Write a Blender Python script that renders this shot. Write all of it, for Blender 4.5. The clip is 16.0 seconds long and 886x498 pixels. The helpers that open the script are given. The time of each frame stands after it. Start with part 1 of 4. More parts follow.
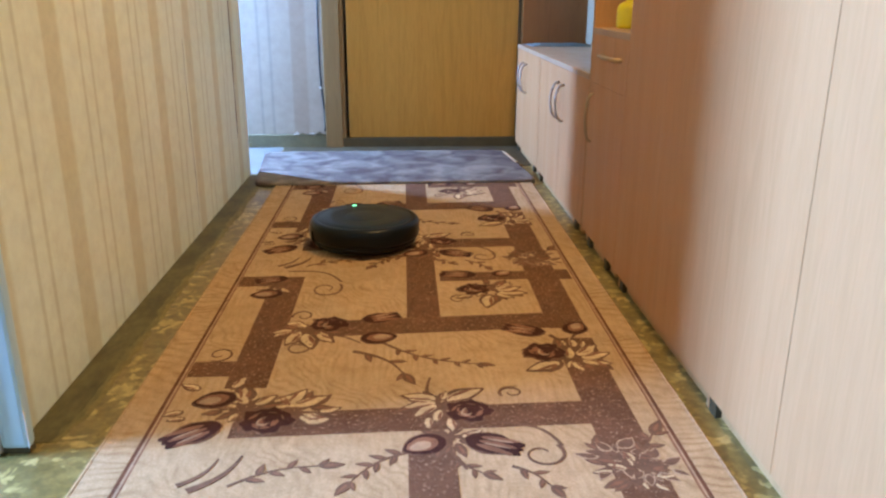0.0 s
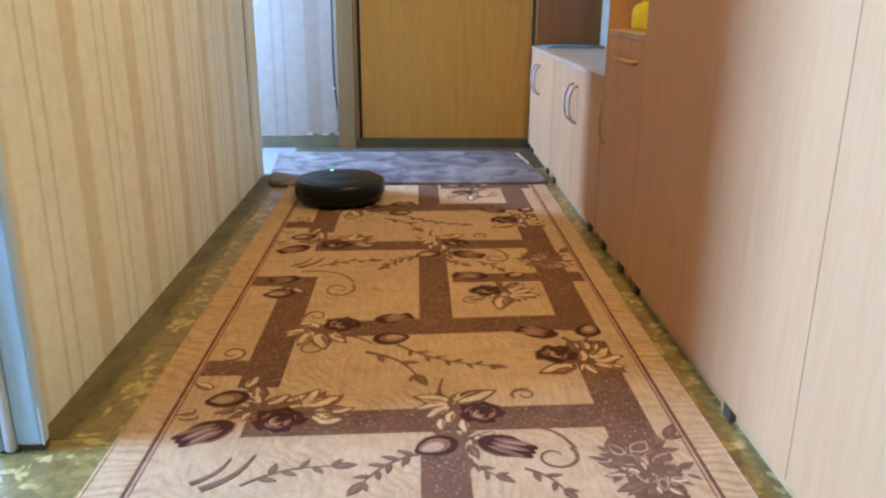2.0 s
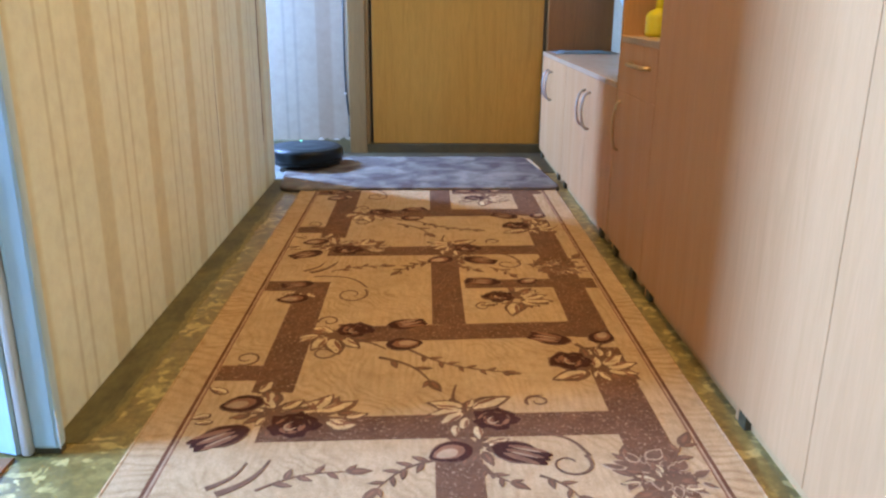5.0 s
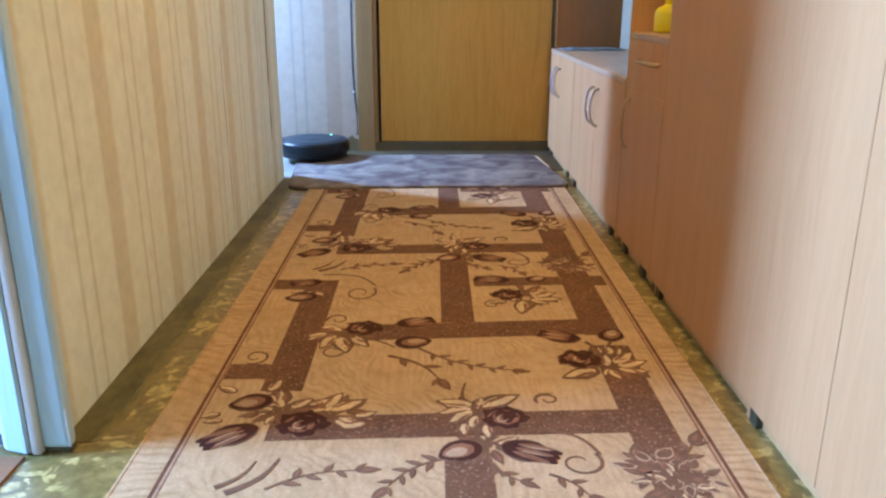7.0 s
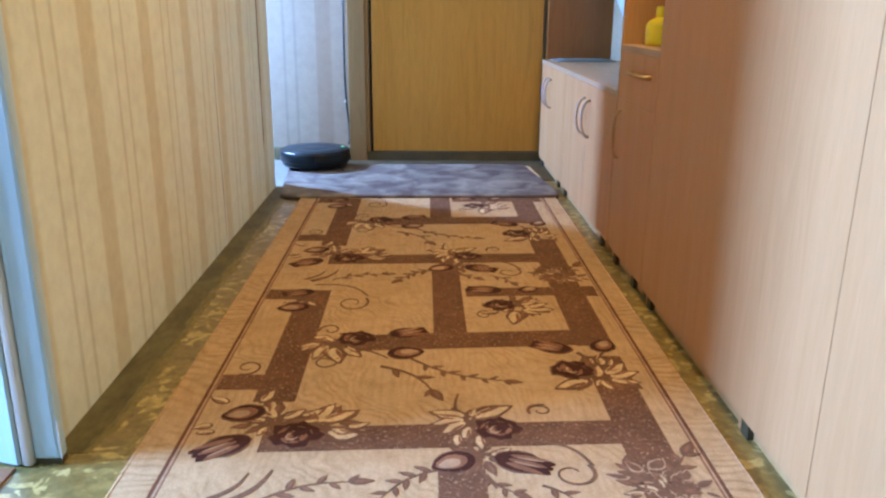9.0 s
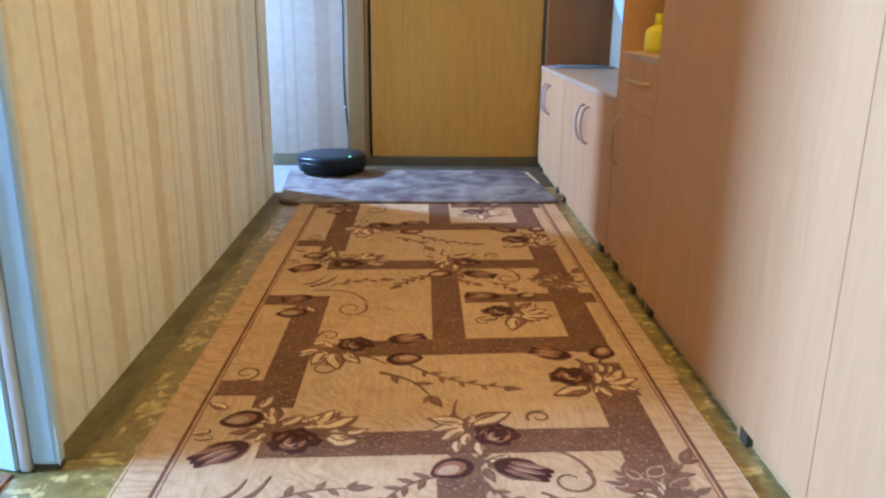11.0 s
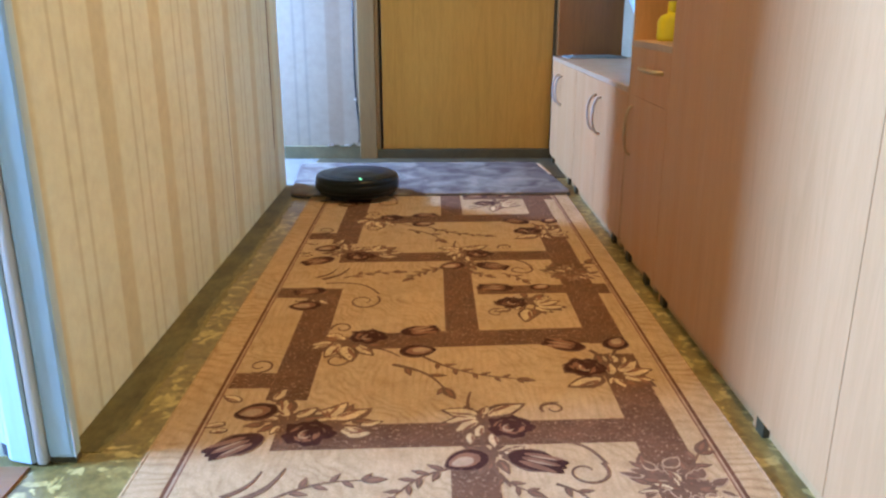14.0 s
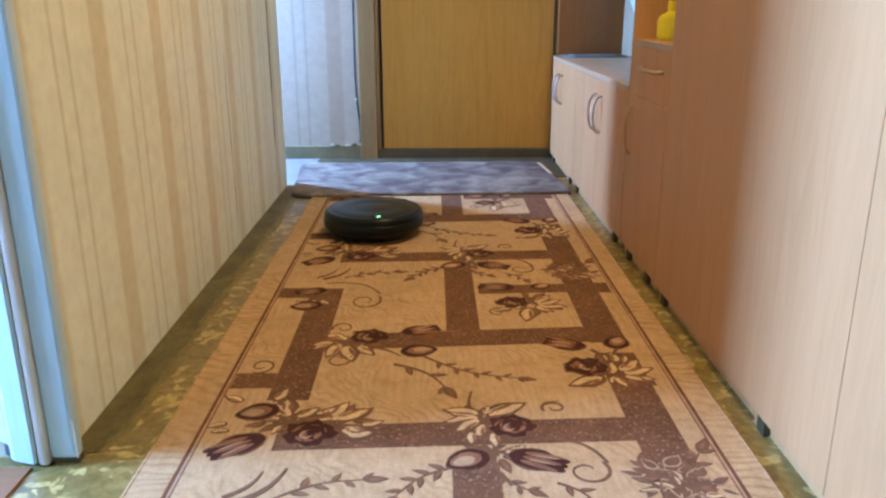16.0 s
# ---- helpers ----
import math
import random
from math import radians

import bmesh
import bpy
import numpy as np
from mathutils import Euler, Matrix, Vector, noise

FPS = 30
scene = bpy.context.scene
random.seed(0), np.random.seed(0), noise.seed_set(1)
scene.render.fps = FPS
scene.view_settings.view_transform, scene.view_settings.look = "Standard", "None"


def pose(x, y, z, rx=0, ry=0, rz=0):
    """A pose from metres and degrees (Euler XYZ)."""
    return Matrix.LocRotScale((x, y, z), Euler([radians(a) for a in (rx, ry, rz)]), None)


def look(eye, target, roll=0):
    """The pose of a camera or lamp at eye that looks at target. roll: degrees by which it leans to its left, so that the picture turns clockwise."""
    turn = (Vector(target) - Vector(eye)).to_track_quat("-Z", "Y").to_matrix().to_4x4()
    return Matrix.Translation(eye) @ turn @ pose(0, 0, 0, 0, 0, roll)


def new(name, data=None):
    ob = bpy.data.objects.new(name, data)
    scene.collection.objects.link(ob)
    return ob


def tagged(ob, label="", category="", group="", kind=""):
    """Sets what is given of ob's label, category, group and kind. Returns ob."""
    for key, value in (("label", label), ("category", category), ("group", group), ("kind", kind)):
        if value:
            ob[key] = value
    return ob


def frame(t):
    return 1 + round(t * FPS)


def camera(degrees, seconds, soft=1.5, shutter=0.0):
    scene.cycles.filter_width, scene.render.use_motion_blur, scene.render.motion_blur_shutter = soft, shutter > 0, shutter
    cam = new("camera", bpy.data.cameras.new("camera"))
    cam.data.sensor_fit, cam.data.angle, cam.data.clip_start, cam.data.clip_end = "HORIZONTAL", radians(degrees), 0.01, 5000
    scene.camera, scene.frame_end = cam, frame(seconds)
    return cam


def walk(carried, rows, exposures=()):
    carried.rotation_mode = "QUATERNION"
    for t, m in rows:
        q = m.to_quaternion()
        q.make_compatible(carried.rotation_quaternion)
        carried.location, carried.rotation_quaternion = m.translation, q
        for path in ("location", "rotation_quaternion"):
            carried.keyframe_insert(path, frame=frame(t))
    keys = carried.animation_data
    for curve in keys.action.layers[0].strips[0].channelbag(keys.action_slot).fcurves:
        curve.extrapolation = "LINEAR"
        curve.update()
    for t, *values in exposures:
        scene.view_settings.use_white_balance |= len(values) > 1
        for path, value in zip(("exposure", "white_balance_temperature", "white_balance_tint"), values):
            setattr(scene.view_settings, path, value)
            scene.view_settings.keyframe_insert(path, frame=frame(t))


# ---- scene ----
cam = camera(59.0, 16.0, soft=2.4)

PATH = [
    (0, (0.019, -0.009, 0.749), (0.112, 1.892, 0.134), 0.2),
    (0.5, (0.016, -0.006, 0.749), (0.117, 1.896, 0.139), 0.4),
    (1, (0.013, -0.007, 0.749), (0.096, 1.895, 0.134), 0.5),
    (1.5, (0.014, -0.006, 0.749), (0.079, 1.899, 0.142), 0.4),
    (2, (0.014, -0.007, 0.748), (0.079, 1.896, 0.136), 0.4),
    (2.5, (0.011, -0.007, 0.749), (0.077, 1.895, 0.134), 0.7),
    (3, (0.011, -0.005, 0.753), (0.073, 1.899, 0.145), 0.4),
    (3.5, (0.005, -0.007, 0.75), (0.054, 1.898, 0.144), 0.5),
    (4, (0.003, -0.009, 0.752), (0.053, 1.898, 0.151), 0.5),
    (6.3, (-0.001, -0.006, 0.751), (0.036, 1.901, 0.15), 0.4),
    (6.5, (0.0, -0.007, 0.752), (0.043, 1.9, 0.149), 0.4),
    (7, (0.001, -0.003, 0.75), (0.024, 1.903, 0.144), 0.1),
    (7.5, (0.0, 0.0, 0.751), (0.038, 1.909, 0.155), 0.5),
    (8, (-0.003, -0.001, 0.751), (0.034, 1.909, 0.157), 0.3),
    (8.5, (-0.004, -0.003, 0.753), (0.043, 1.907, 0.165), 0.6),
    (9, (-0.006, -0.006, 0.756), (0.043, 1.906, 0.171), 0.5),
    (11.5, (-0.008, -0.006, 0.758), (0.045, 1.911, 0.19), 0.7),
    (12, (-0.011, -0.006, 0.757), (0.042, 1.912, 0.193), 0.7),
    (12.5, (-0.008, -0.009, 0.758), (0.032, 1.909, 0.196), 0.6),
    (13, (-0.01, -0.008, 0.756), (0.031, 1.909, 0.185), 0.4),
    (13.5, (-0.01, -0.004, 0.754), (0.017, 1.911, 0.177), 0.2),
    (14, (-0.009, -0.001, 0.754), (0.014, 1.91, 0.164), -0.0),
    (14.5, (-0.008, -0.002, 0.756), (0.005, 1.909, 0.165), -0.3),
    (15, (-0.008, -0.003, 0.756), (0.01, 1.909, 0.168), -0.1),
    (15.5, (-0.007, -0.002, 0.753), (0.009, 1.907, 0.16), -0.2),
    (16, (-0.008, -0.003, 0.755), (0.012, 1.907, 0.164), -0.2),
]
walk(cam, [(t, look(eye, target, roll)) for t, eye, target, roll in PATH])

# ---- world and light ----
world = bpy.data.worlds.new("sky")
scene.world = world
world.use_nodes = True
wn = world.node_tree
sky = wn.nodes.new("ShaderNodeTexSky")
sky.sky_type, sky.sun_disc = "NISHITA", False
sky.sun_elevation, sky.sun_rotation = radians(35), radians(60)
wn.links.new(sky.outputs[0], wn.nodes["Background"].inputs[0])
wn.nodes["Background"].inputs[1].default_value = 0.1

DAY = (0.31, 0.57, 1.23)
DAY_NEAR = (0.312, 0.635, 1.43)
WARM = (1.0, 0.655, 0.265)


def area_lamp(name, eye, target, sx, sy, power, colour, shape="RECTANGLE"):
    data = bpy.data.lights.new(name, "AREA")
    data.shape, data.size, data.size_y, data.energy, data.color = shape, sx, sy, power, colour
    ob = new(name, data)
    ob.matrix_world = look(eye, target)
    return ob


area_lamp("daylight_near_window", (-3.56, 0.87, 1.58), (0, 0.93, 1.20), 0.90, 1.25, 540, DAY_NEAR)
area_lamp("daylight_far_window", (-1.57, 3.945, 0.98), (0, 3.15, 0.2), 0.10, 0.44, 132, DAY)
area_lamp("ceiling_lamp_light", (0.55, 1.78, 2.36), (0.55, 1.78, 0), 0.16, 0.16, 33, WARM, "DISK")


# ---- materials ----
def nodes_of(name):
    m = bpy.data.materials.new(name)
    m.use_nodes = True
    return m, m.node_tree, m.node_tree.nodes["Principled BSDF"]


def node(nt, kind, **values):
    n = nt.nodes.new(kind)
    for k, v in values.items():
        n.inputs[k.replace("_", " ")].default_value = v
    return n


def coords(nt, stretch=(1, 1, 1)):
    tc = nt.nodes.new("ShaderNodeTexCoord")
    mp = nt.nodes.new("ShaderNodeMapping")
    mp.inputs["Scale"].default_value = stretch
    nt.links.new(tc.outputs["Object"], mp.inputs[0])
    return mp.outputs[0]


def ramp(nt, fac, stops, mode="LINEAR"):
    r = nt.nodes.new("ShaderNodeValToRGB")
    r.color_ramp.interpolation = mode
    el = r.color_ramp.elements
    while len(el) < len(stops):
        el.new(0.5)
    for e, (p, c) in zip(el, stops):
        e.position, e.color = p, (*c, 1)
    nt.links.new(fac, r.inputs[0])
    return r.outputs[0]


def blend(nt, fac, a, b, mode="MIX"):
    n = nt.nodes.new("ShaderNodeMix")
    n.data_type, n.blend_type = "RGBA", mode
    for socket, v in ((n.inputs[0], fac), (n.inputs[6], a), (n.inputs[7], b)):
        if isinstance(v, (int, float)):
            socket.default_value = v
        elif isinstance(v, tuple):
            socket.default_value = (*v, 1)
        else:
            nt.links.new(v, socket)
    return n.outputs[2]


def noise_of(nt, co, scale, detail=4, rough=0.55):
    n = node(nt, "ShaderNodeTexNoise", Scale=scale, Detail=detail, Roughness=rough)
    nt.links.new(co, n.inputs["Vector"])
    return n.outputs[0]


def bump(nt, bsdf, height, strength, distance):
    b = node(nt, "ShaderNodeBump", Strength=strength, Distance=distance)
    nt.links.new(height, b.inputs["Height"])
    nt.links.new(b.outputs[0], bsdf.inputs["Normal"])


def mat(name, col, col2, rough=0.6, metal=0.0, scale=6, fine=90, stretch=(1, 1, 1), relief=0.2, depth=0.001, grain=0.18, spec=0.5):
    """A two-scale surface: broad mottling between two colours, and fine grain with relief."""
    m, nt, bsdf = nodes_of(name)
    co = coords(nt, stretch)
    broad = ramp(nt, noise_of(nt, co, scale), [(0.3, col), (0.7, col2)])
    small = noise_of(nt, co, fine, 3)
    shade = ramp(nt, small, [(0.25, (1 - grain,) * 3), (0.75, (1 + grain * 0.3,) * 3)])
    nt.links.new(blend(nt, 1.0, broad, shade, "MULTIPLY"), bsdf.inputs["Base Color"])
    bsdf.inputs["Roughness"].default_value, bsdf.inputs["Metallic"].default_value = rough, metal
    bsdf.inputs["Specular IOR Level"].default_value = spec
    bump(nt, bsdf, small, relief, depth)
    return m


def wallpaper(name, axis, offset, cream, tan, line):
    """Striped paper: a broad tan stripe and two thin lines every 32.8 cm, mottled and embossed."""
    m, nt, bsdf = nodes_of(name)
    co = coords(nt)
    sep = nt.nodes.new("ShaderNodeSeparateXYZ")
    nt.links.new(co, sep.inputs[0])
    wob = noise_of(nt, co, 3, 2)
    shift = node(nt, "ShaderNodeMath")
    shift.operation = "MULTIPLY_ADD"
    nt.links.new(wob, shift.inputs[0])
    shift.inputs[1].default_value = 0.006
    nt.links.new(sep.outputs[axis], shift.inputs[2])
    div = nt.nodes.new("ShaderNodeMath")
    div.operation = "MULTIPLY_ADD"
    nt.links.new(shift.outputs[0], div.inputs[0])
    div.inputs[1].default_value, div.inputs[2].default_value = 1 / 0.328, -offset / 0.328
    fr = nt.nodes.new("ShaderNodeMath")
    fr.operation = "FRACT"
    nt.links.new(div.outputs[0], fr.inputs[0])
    soft = tuple(0.6 * a + 0.4 * b for a, b in zip(cream, tan))
    stops = [(0.0, tan), (0.195, tan), (0.222, soft), (0.24, cream), (0.472, cream), (0.488, line), (0.512, line), (0.528, cream),
             (0.642, cream), (0.658, line), (0.682, line), (0.698, cream), (0.975, cream), (1.0, tan)]
    paper = ramp(nt, fr.outputs[0], stops)
    blot = noise_of(nt, co, 26, 5, 0.7)
    paper = blend(nt, 1.0, paper, ramp(nt, blot, [(0.3, (0.88, 0.87, 0.86)), (0.62, (1, 1, 1))]), "MULTIPLY")
    dirt = noise_of(nt, co, 2.2, 3)
    paper = blend(nt, 1.0, paper, ramp(nt, dirt, [(0.3, (0.92, 0.9, 0.86)), (0.6, (1, 1, 1))]), "MULTIPLY")
    nt.links.new(paper, bsdf.inputs["Base Color"])
    bsdf.inputs["Roughness"].default_value = 0.75
    bump(nt, bsdf, noise_of(nt, co, 120, 3), 0.35, 0.0015)
    return m


def wood(name, dark, light, stretch, rough=0.4, ring=5.0, streak=60, relief=0.08, deep=0.14, spec=0.5):
    """Veneer or laminate: long figure along one axis with fine streaks."""
    m, nt, bsdf = nodes_of(name)
    co = coords(nt, stretch)
    wave = node(nt, "ShaderNodeTexNoise", Scale=ring, Detail=5, Roughness=0.6, Distortion=0.8)
    nt.links.new(co, wave.inputs["Vector"])
    figure = ramp(nt, wave.outputs[0], [(0.3, dark), (0.5, light), (0.58, tuple(0.5 * (a + b) for a, b in zip(dark, light))), (0.75, light)])
    fine = noise_of(nt, co, streak, 3, 0.7)
    figure = blend(nt, 1.0, figure, ramp(nt, fine, [(0.3, (1 - deep, 1 - 1.05 * deep, 1 - 1.15 * deep)), (0.65, (1, 1, 1))]), "MULTIPLY")
    nt.links.new(figure, bsdf.inputs["Base Color"])
    rr = ramp(nt, noise_of(nt, co, 3), [(0.3, (rough * 0.85,) * 3), (0.7, (min(1, rough * 1.2),) * 3)])
    nt.links.new(rr, bsdf.inputs["Roughness"])
    bsdf.inputs["Specular IOR Level"].default_value = spec
    bump(nt, bsdf, fine, relief, 0.0008)
    return m


def carpet_weave(name, waves, strength):
    """Beige pile with flowing, wood-like combed lines and fibre grain; waves: scale, distortion, direction and stretch of two sets of lines."""
    m, nt, bsdf = nodes_of(name)
    co = coords(nt)
    tone = []
    base = (0.565, 0.390, 0.213)
    deep = tuple(b * (1 - strength * f) for b, f in zip(base, (0.75, 0.95, 1.2)))
    for scale, bend, direction, stretch in waves:
        w = node(nt, "ShaderNodeTexWave", Scale=scale, Distortion=bend, Detail=2.0, Detail_Scale=0.5, Detail_Roughness=0.5)
        w.wave_type, w.bands_direction = "BANDS", direction
        nt.links.new(coords(nt, stretch), w.inputs["Vector"])
        tone.append(ramp(nt, w.outputs["Fac"], [(0.0, deep), (0.30, tuple(0.25 * a + 0.75 * b for a, b in zip(deep, base))), (0.7, tuple(1.04 * b for b in base))]))
    swirl = ramp(nt, noise_of(nt, co, 3.5, 2), [(0.46, (0, 0, 0)), (0.54, (1, 1, 1))])
    lines = blend(nt, swirl, tone[0], tone[1])
    fade = ramp(nt, noise_of(nt, co, 7.0, 4), [(0.38, (0.85, 0.85, 0.85)), (0.60, (0.0, 0.0, 0.0))])
    lines = blend(nt, fade, lines, base)
    worn = ramp(nt, noise_of(nt, co, 4, 3), [(0.35, (0.90, 0.88, 0.85)), (0.65, (1.0, 1.0, 1.0))])
    lines = blend(nt, 1.0, lines, worn, "MULTIPLY")
    streak = ramp(nt, noise_of(nt, coords(nt, (70, 14, 1)), 1.0, 4, 0.65), [(0.30, (0.89, 0.87, 0.84)), (0.56, (1.0, 1.0, 1.0))])
    lines = blend(nt, 1.0, lines, streak, "MULTIPLY")
    smudge = ramp(nt, noise_of(nt, co, 26, 5, 0.7), [(0.30, (0.85, 0.81, 0.76)), (0.55, (1.0, 1.0, 1.0))])
    lines = blend(nt, 1.0, lines, smudge, "MULTIPLY")
    pile = noise_of(nt, co, 420, 2)
    lines = blend(nt, 1.0, lines, ramp(nt, pile, [(0.25, (0.72, 0.7, 0.68)), (0.7, (1.05, 1.05, 1.05))]), "MULTIPLY")
    nt.links.new(lines, bsdf.inputs["Base Color"])
    bsdf.inputs["Roughness"].default_value = 0.95
    bsdf.inputs["Specular IOR Level"].default_value = 0.1
    bump(nt, bsdf, pile, 0.5, 0.003)
    return m


def pile(name, col, fleck, amount=0.62, depth=0.002):
    """Coloured pile with paler flecks of yarn in it."""
    m, nt, bsdf = nodes_of(name)
    co = coords(nt)
    flecks = noise_of(nt, co, 130, 3, 0.75)
    tone = ramp(nt, noise_of(nt, co, 9, 4), [(0.3, tuple(c * 0.82 for c in col)), (0.7, tuple(c * 1.15 for c in col))])
    weave = ramp(nt, noise_of(nt, co, 38, 4, 0.7), [(0.3, (0.80, 0.80, 0.80)), (0.62, (1.12, 1.12, 1.12))])
    tone = blend(nt, 1.0, tone, weave, "MULTIPLY")
    nt.links.new(blend(nt, ramp(nt, flecks, [(amount, (0, 0, 0)), (amount + 0.08, (1, 1, 1))]), tone, fleck), bsdf.inputs["Base Color"])
    bsdf.inputs["Roughness"].default_value = 0.95
    bsdf.inputs["Specular IOR Level"].default_value = 0.1
    bump(nt, bsdf, noise_of(nt, co, 420, 2), 0.5, depth)
    return m


def lino():
    """Old linoleum: olive ground with pale yellow broken-stone print and grime."""
    m, nt, bsdf = nodes_of("olive_linoleum")
    co = coords(nt)
    v = nt.nodes.new("ShaderNodeTexVoronoi")
    v.feature = "SMOOTH_F1"
    v.inputs["Scale"].default_value, v.inputs["Smoothness"].default_value = 52.0, 0.55
    warp = nt.nodes.new("ShaderNodeVectorMath")
    warp.operation = "MULTIPLY_ADD"
    nz = node(nt, "ShaderNodeTexNoise", Scale=14.0, Detail=3.0)
    nt.links.new(co, nz.inputs["Vector"])
    nt.links.new(nz.outputs[1], warp.inputs[0])
    warp.inputs[1].default_value = (0.09, 0.09, 0.09)
    nt.links.new(co, warp.inputs[2])
    nt.links.new(warp.outputs[0], v.inputs["Vector"])
    hue = nt.nodes.new("ShaderNodeSeparateColor")
    nt.links.new(v.outputs["Color"], hue.inputs[0])
    stone = ramp(nt, hue.outputs[0], [(0.0, (0.18, 0.132, 0.042)), (0.45, (0.25, 0.185, 0.058)), (0.66, (0.30, 0.23, 0.08)), (0.76, (0.47, 0.365, 0.13)), (1.0, (0.60, 0.465, 0.185))])
    grime = ramp(nt, noise_of(nt, co, 5, 4), [(0.3, (0.78, 0.76, 0.70)), (0.6, (1, 1, 1))])
    stone = blend(nt, 1.0, stone, grime, "MULTIPLY")
    stone = blend(nt, 1.0, stone, ramp(nt, noise_of(nt, co, 60, 5, 0.7), [(0.32, (0.68, 0.67, 0.60)), (0.6, (1.05, 1.05, 1.05))]), "MULTIPLY")
    nt.links.new(stone, bsdf.inputs["Base Color"])
    bsdf.inputs["Roughness"].default_value = 0.33
    bump(nt, bsdf, noise_of(nt, co, 50, 3), 0.12, 0.001)
    return m


def doormat_cloth():
    """Grey-lilac rug with blurred darker patches."""
    m, nt, bsdf = nodes_of("grey_lilac_rug")
    co = coords(nt, (1, 1, 1))
    nz = node(nt, "ShaderNodeTexNoise", Scale=8.5, Detail=2.5, Roughness=0.45, Distortion=0.6)
    nt.links.new(co, nz.inputs["Vector"])
    patch = ramp(nt, nz.outputs[0], [(0.37, (0.115, 0.088, 0.078)), (0.405, (0.150, 0.122, 0.106)), (0.50, (0.172, 0.145, 0.125)), (0.525, (0.215, 0.188, 0.156)), (0.61, (0.235, 0.206, 0.17)), (0.64, (0.285, 0.25, 0.205))])
    patch = blend(nt, 1.0, patch, ramp(nt, noise_of(nt, co, 34, 4, 0.65), [(0.3, (0.84, 0.83, 0.84)), (0.65, (1.05, 1.05, 1.05))]), "MULTIPLY")
    small = noise_of(nt, co, 260, 2)
    patch = blend(nt, 1.0, patch, ramp(nt, small, [(0.3, (0.78,) * 3), (0.7, (1.02,) * 3)]), "MULTIPLY")
    nt.links.new(patch, bsdf.inputs["Base Color"])
    bsdf.inputs["Roughness"].default_value = 0.95
    bsdf.inputs["Specular IOR Level"].default_value = 0.15
    bump(nt, bsdf, small, 0.5, 0.003)
    return m


def glow(name, colour, strength):
    m, nt, bsdf = nodes_of(name)
    bsdf.inputs["Base Color"].default_value = (*colour, 1)
    bsdf.inputs["Emission Color"].default_value = (*colour, 1)
    bsdf.inputs["Emission Strength"].default_value = strength
    return m


def glass():
    m, nt, bsdf = nodes_of("window_glass")
    bsdf.inputs["Base Color"].default_value = (0.95, 0.97, 0.97, 1)
    bsdf.inputs["Roughness"].default_value, bsdf.inputs["IOR"].default_value = 0.02, 1.45
    bsdf.inputs["Transmission Weight"].default_value = 1.0
    return m


PAPER_Y = wallpaper("striped_wallpaper_along", 1, 1.224, (0.785, 0.84, 0.69), (0.67, 0.665, 0.475), (0.655, 0.68, 0.52))
# same striped paper in darker tones, to offset the strong far daylight
PAPER_X_DIM = wallpaper("striped_wallpaper_across_dim", 0, -0.540, (0.425, 0.368, 0.285), (0.37, 0.30, 0.222), (0.345, 0.31, 0.248))
# unseen ceiling and side room walls; tones set to cut daylight bounce
PLASTER = mat("cream_plaster", (0.66, 0.58, 0.42), (0.72, 0.64, 0.48), 0.9, scale=3, fine=60)
PASSAGE = mat("grey_beige_passage_paper", (0.27, 0.26, 0.25), (0.32, 0.305, 0.29), 0.85, scale=4, fine=60)
ROOM_PAPER = mat("brown_beige_room_paper", (0.30, 0.22, 0.15), (0.36, 0.27, 0.19), 0.85, scale=4, fine=60)
WHITE = mat("old_pale_blue_paint", (0.44, 0.61, 0.68), (0.51, 0.68, 0.75), 0.38, scale=5, fine=70, relief=0.25, stretch=(1, 1, 0.15), grain=0.1)
WHITE_WORN = mat("yellowed_white_paint", (0.60, 0.57, 0.50), (0.70, 0.68, 0.62), 0.45, scale=7, fine=70, relief=0.3, stretch=(1, 1, 0.15), grain=0.12)
BEECH = wood("pale_beech_laminate", (0.535, 0.267, 0.107), (0.59, 0.302, 0.130), (1, 5, 0.35), 0.5, 4, 45, 0.04, 0.07, 0.2)
BEECH_X = wood("pale_beech_laminate_side", (0.50, 0.265, 0.10), (0.56, 0.31, 0.125), (5, 1, 0.35), 0.6, 4, 45, 0.06)
BEECH_TOP = wood("grey_beige_worktop_laminate", (0.43, 0.28, 0.165), (0.50, 0.335, 0.20), (3, 1, 0.35), 0.48, 4, 45, 0.04, 0.07)
OAK = wood("golden_oak_veneer", (0.385, 0.184, 0.020), (0.485, 0.243, 0.035), (7, 1, 0.55), 0.5, 3.0, 40, 0.05, 0.13)
OAK_TRIM = wood("olive_brown_trim", (0.21, 0.125, 0.042), (0.27, 0.165, 0.058), (7, 1, 0.5), 0.5, 3, 40)
BROWN = wood("red_brown_panel", (0.23, 0.085, 0.014), (0.29, 0.108, 0.020), (5, 5, 0.5), 0.45, 2.5, 40)
SKIRT = mat("olive_painted_skirting", (0.14, 0.13, 0.07), (0.21, 0.19, 0.10), 0.55, scale=9, fine=60)
STRIP = mat("olive_floor_strip", (0.072, 0.060, 0.021), (0.18, 0.152, 0.053), 0.6, scale=15, fine=80, stretch=(1, 0.45, 1), grain=0.35)
STRIP_MID = mat("mid_olive_strip", (0.12, 0.10, 0.034), (0.25, 0.21, 0.075), 0.6, scale=17, fine=80, stretch=(1, 0.45, 1), grain=0.35)
STRIP_PALE = mat("pale_olive_strip", (0.17, 0.135, 0.043), (0.30, 0.24, 0.08), 0.6, scale=22, fine=80, stretch=(1, 0.6, 1), grain=0.35)
ENTRY = mat("dark_olive_linoleum", (0.052, 0.040, 0.018), (0.105, 0.082, 0.036), 0.55, scale=9, fine=60, grain=0.3)
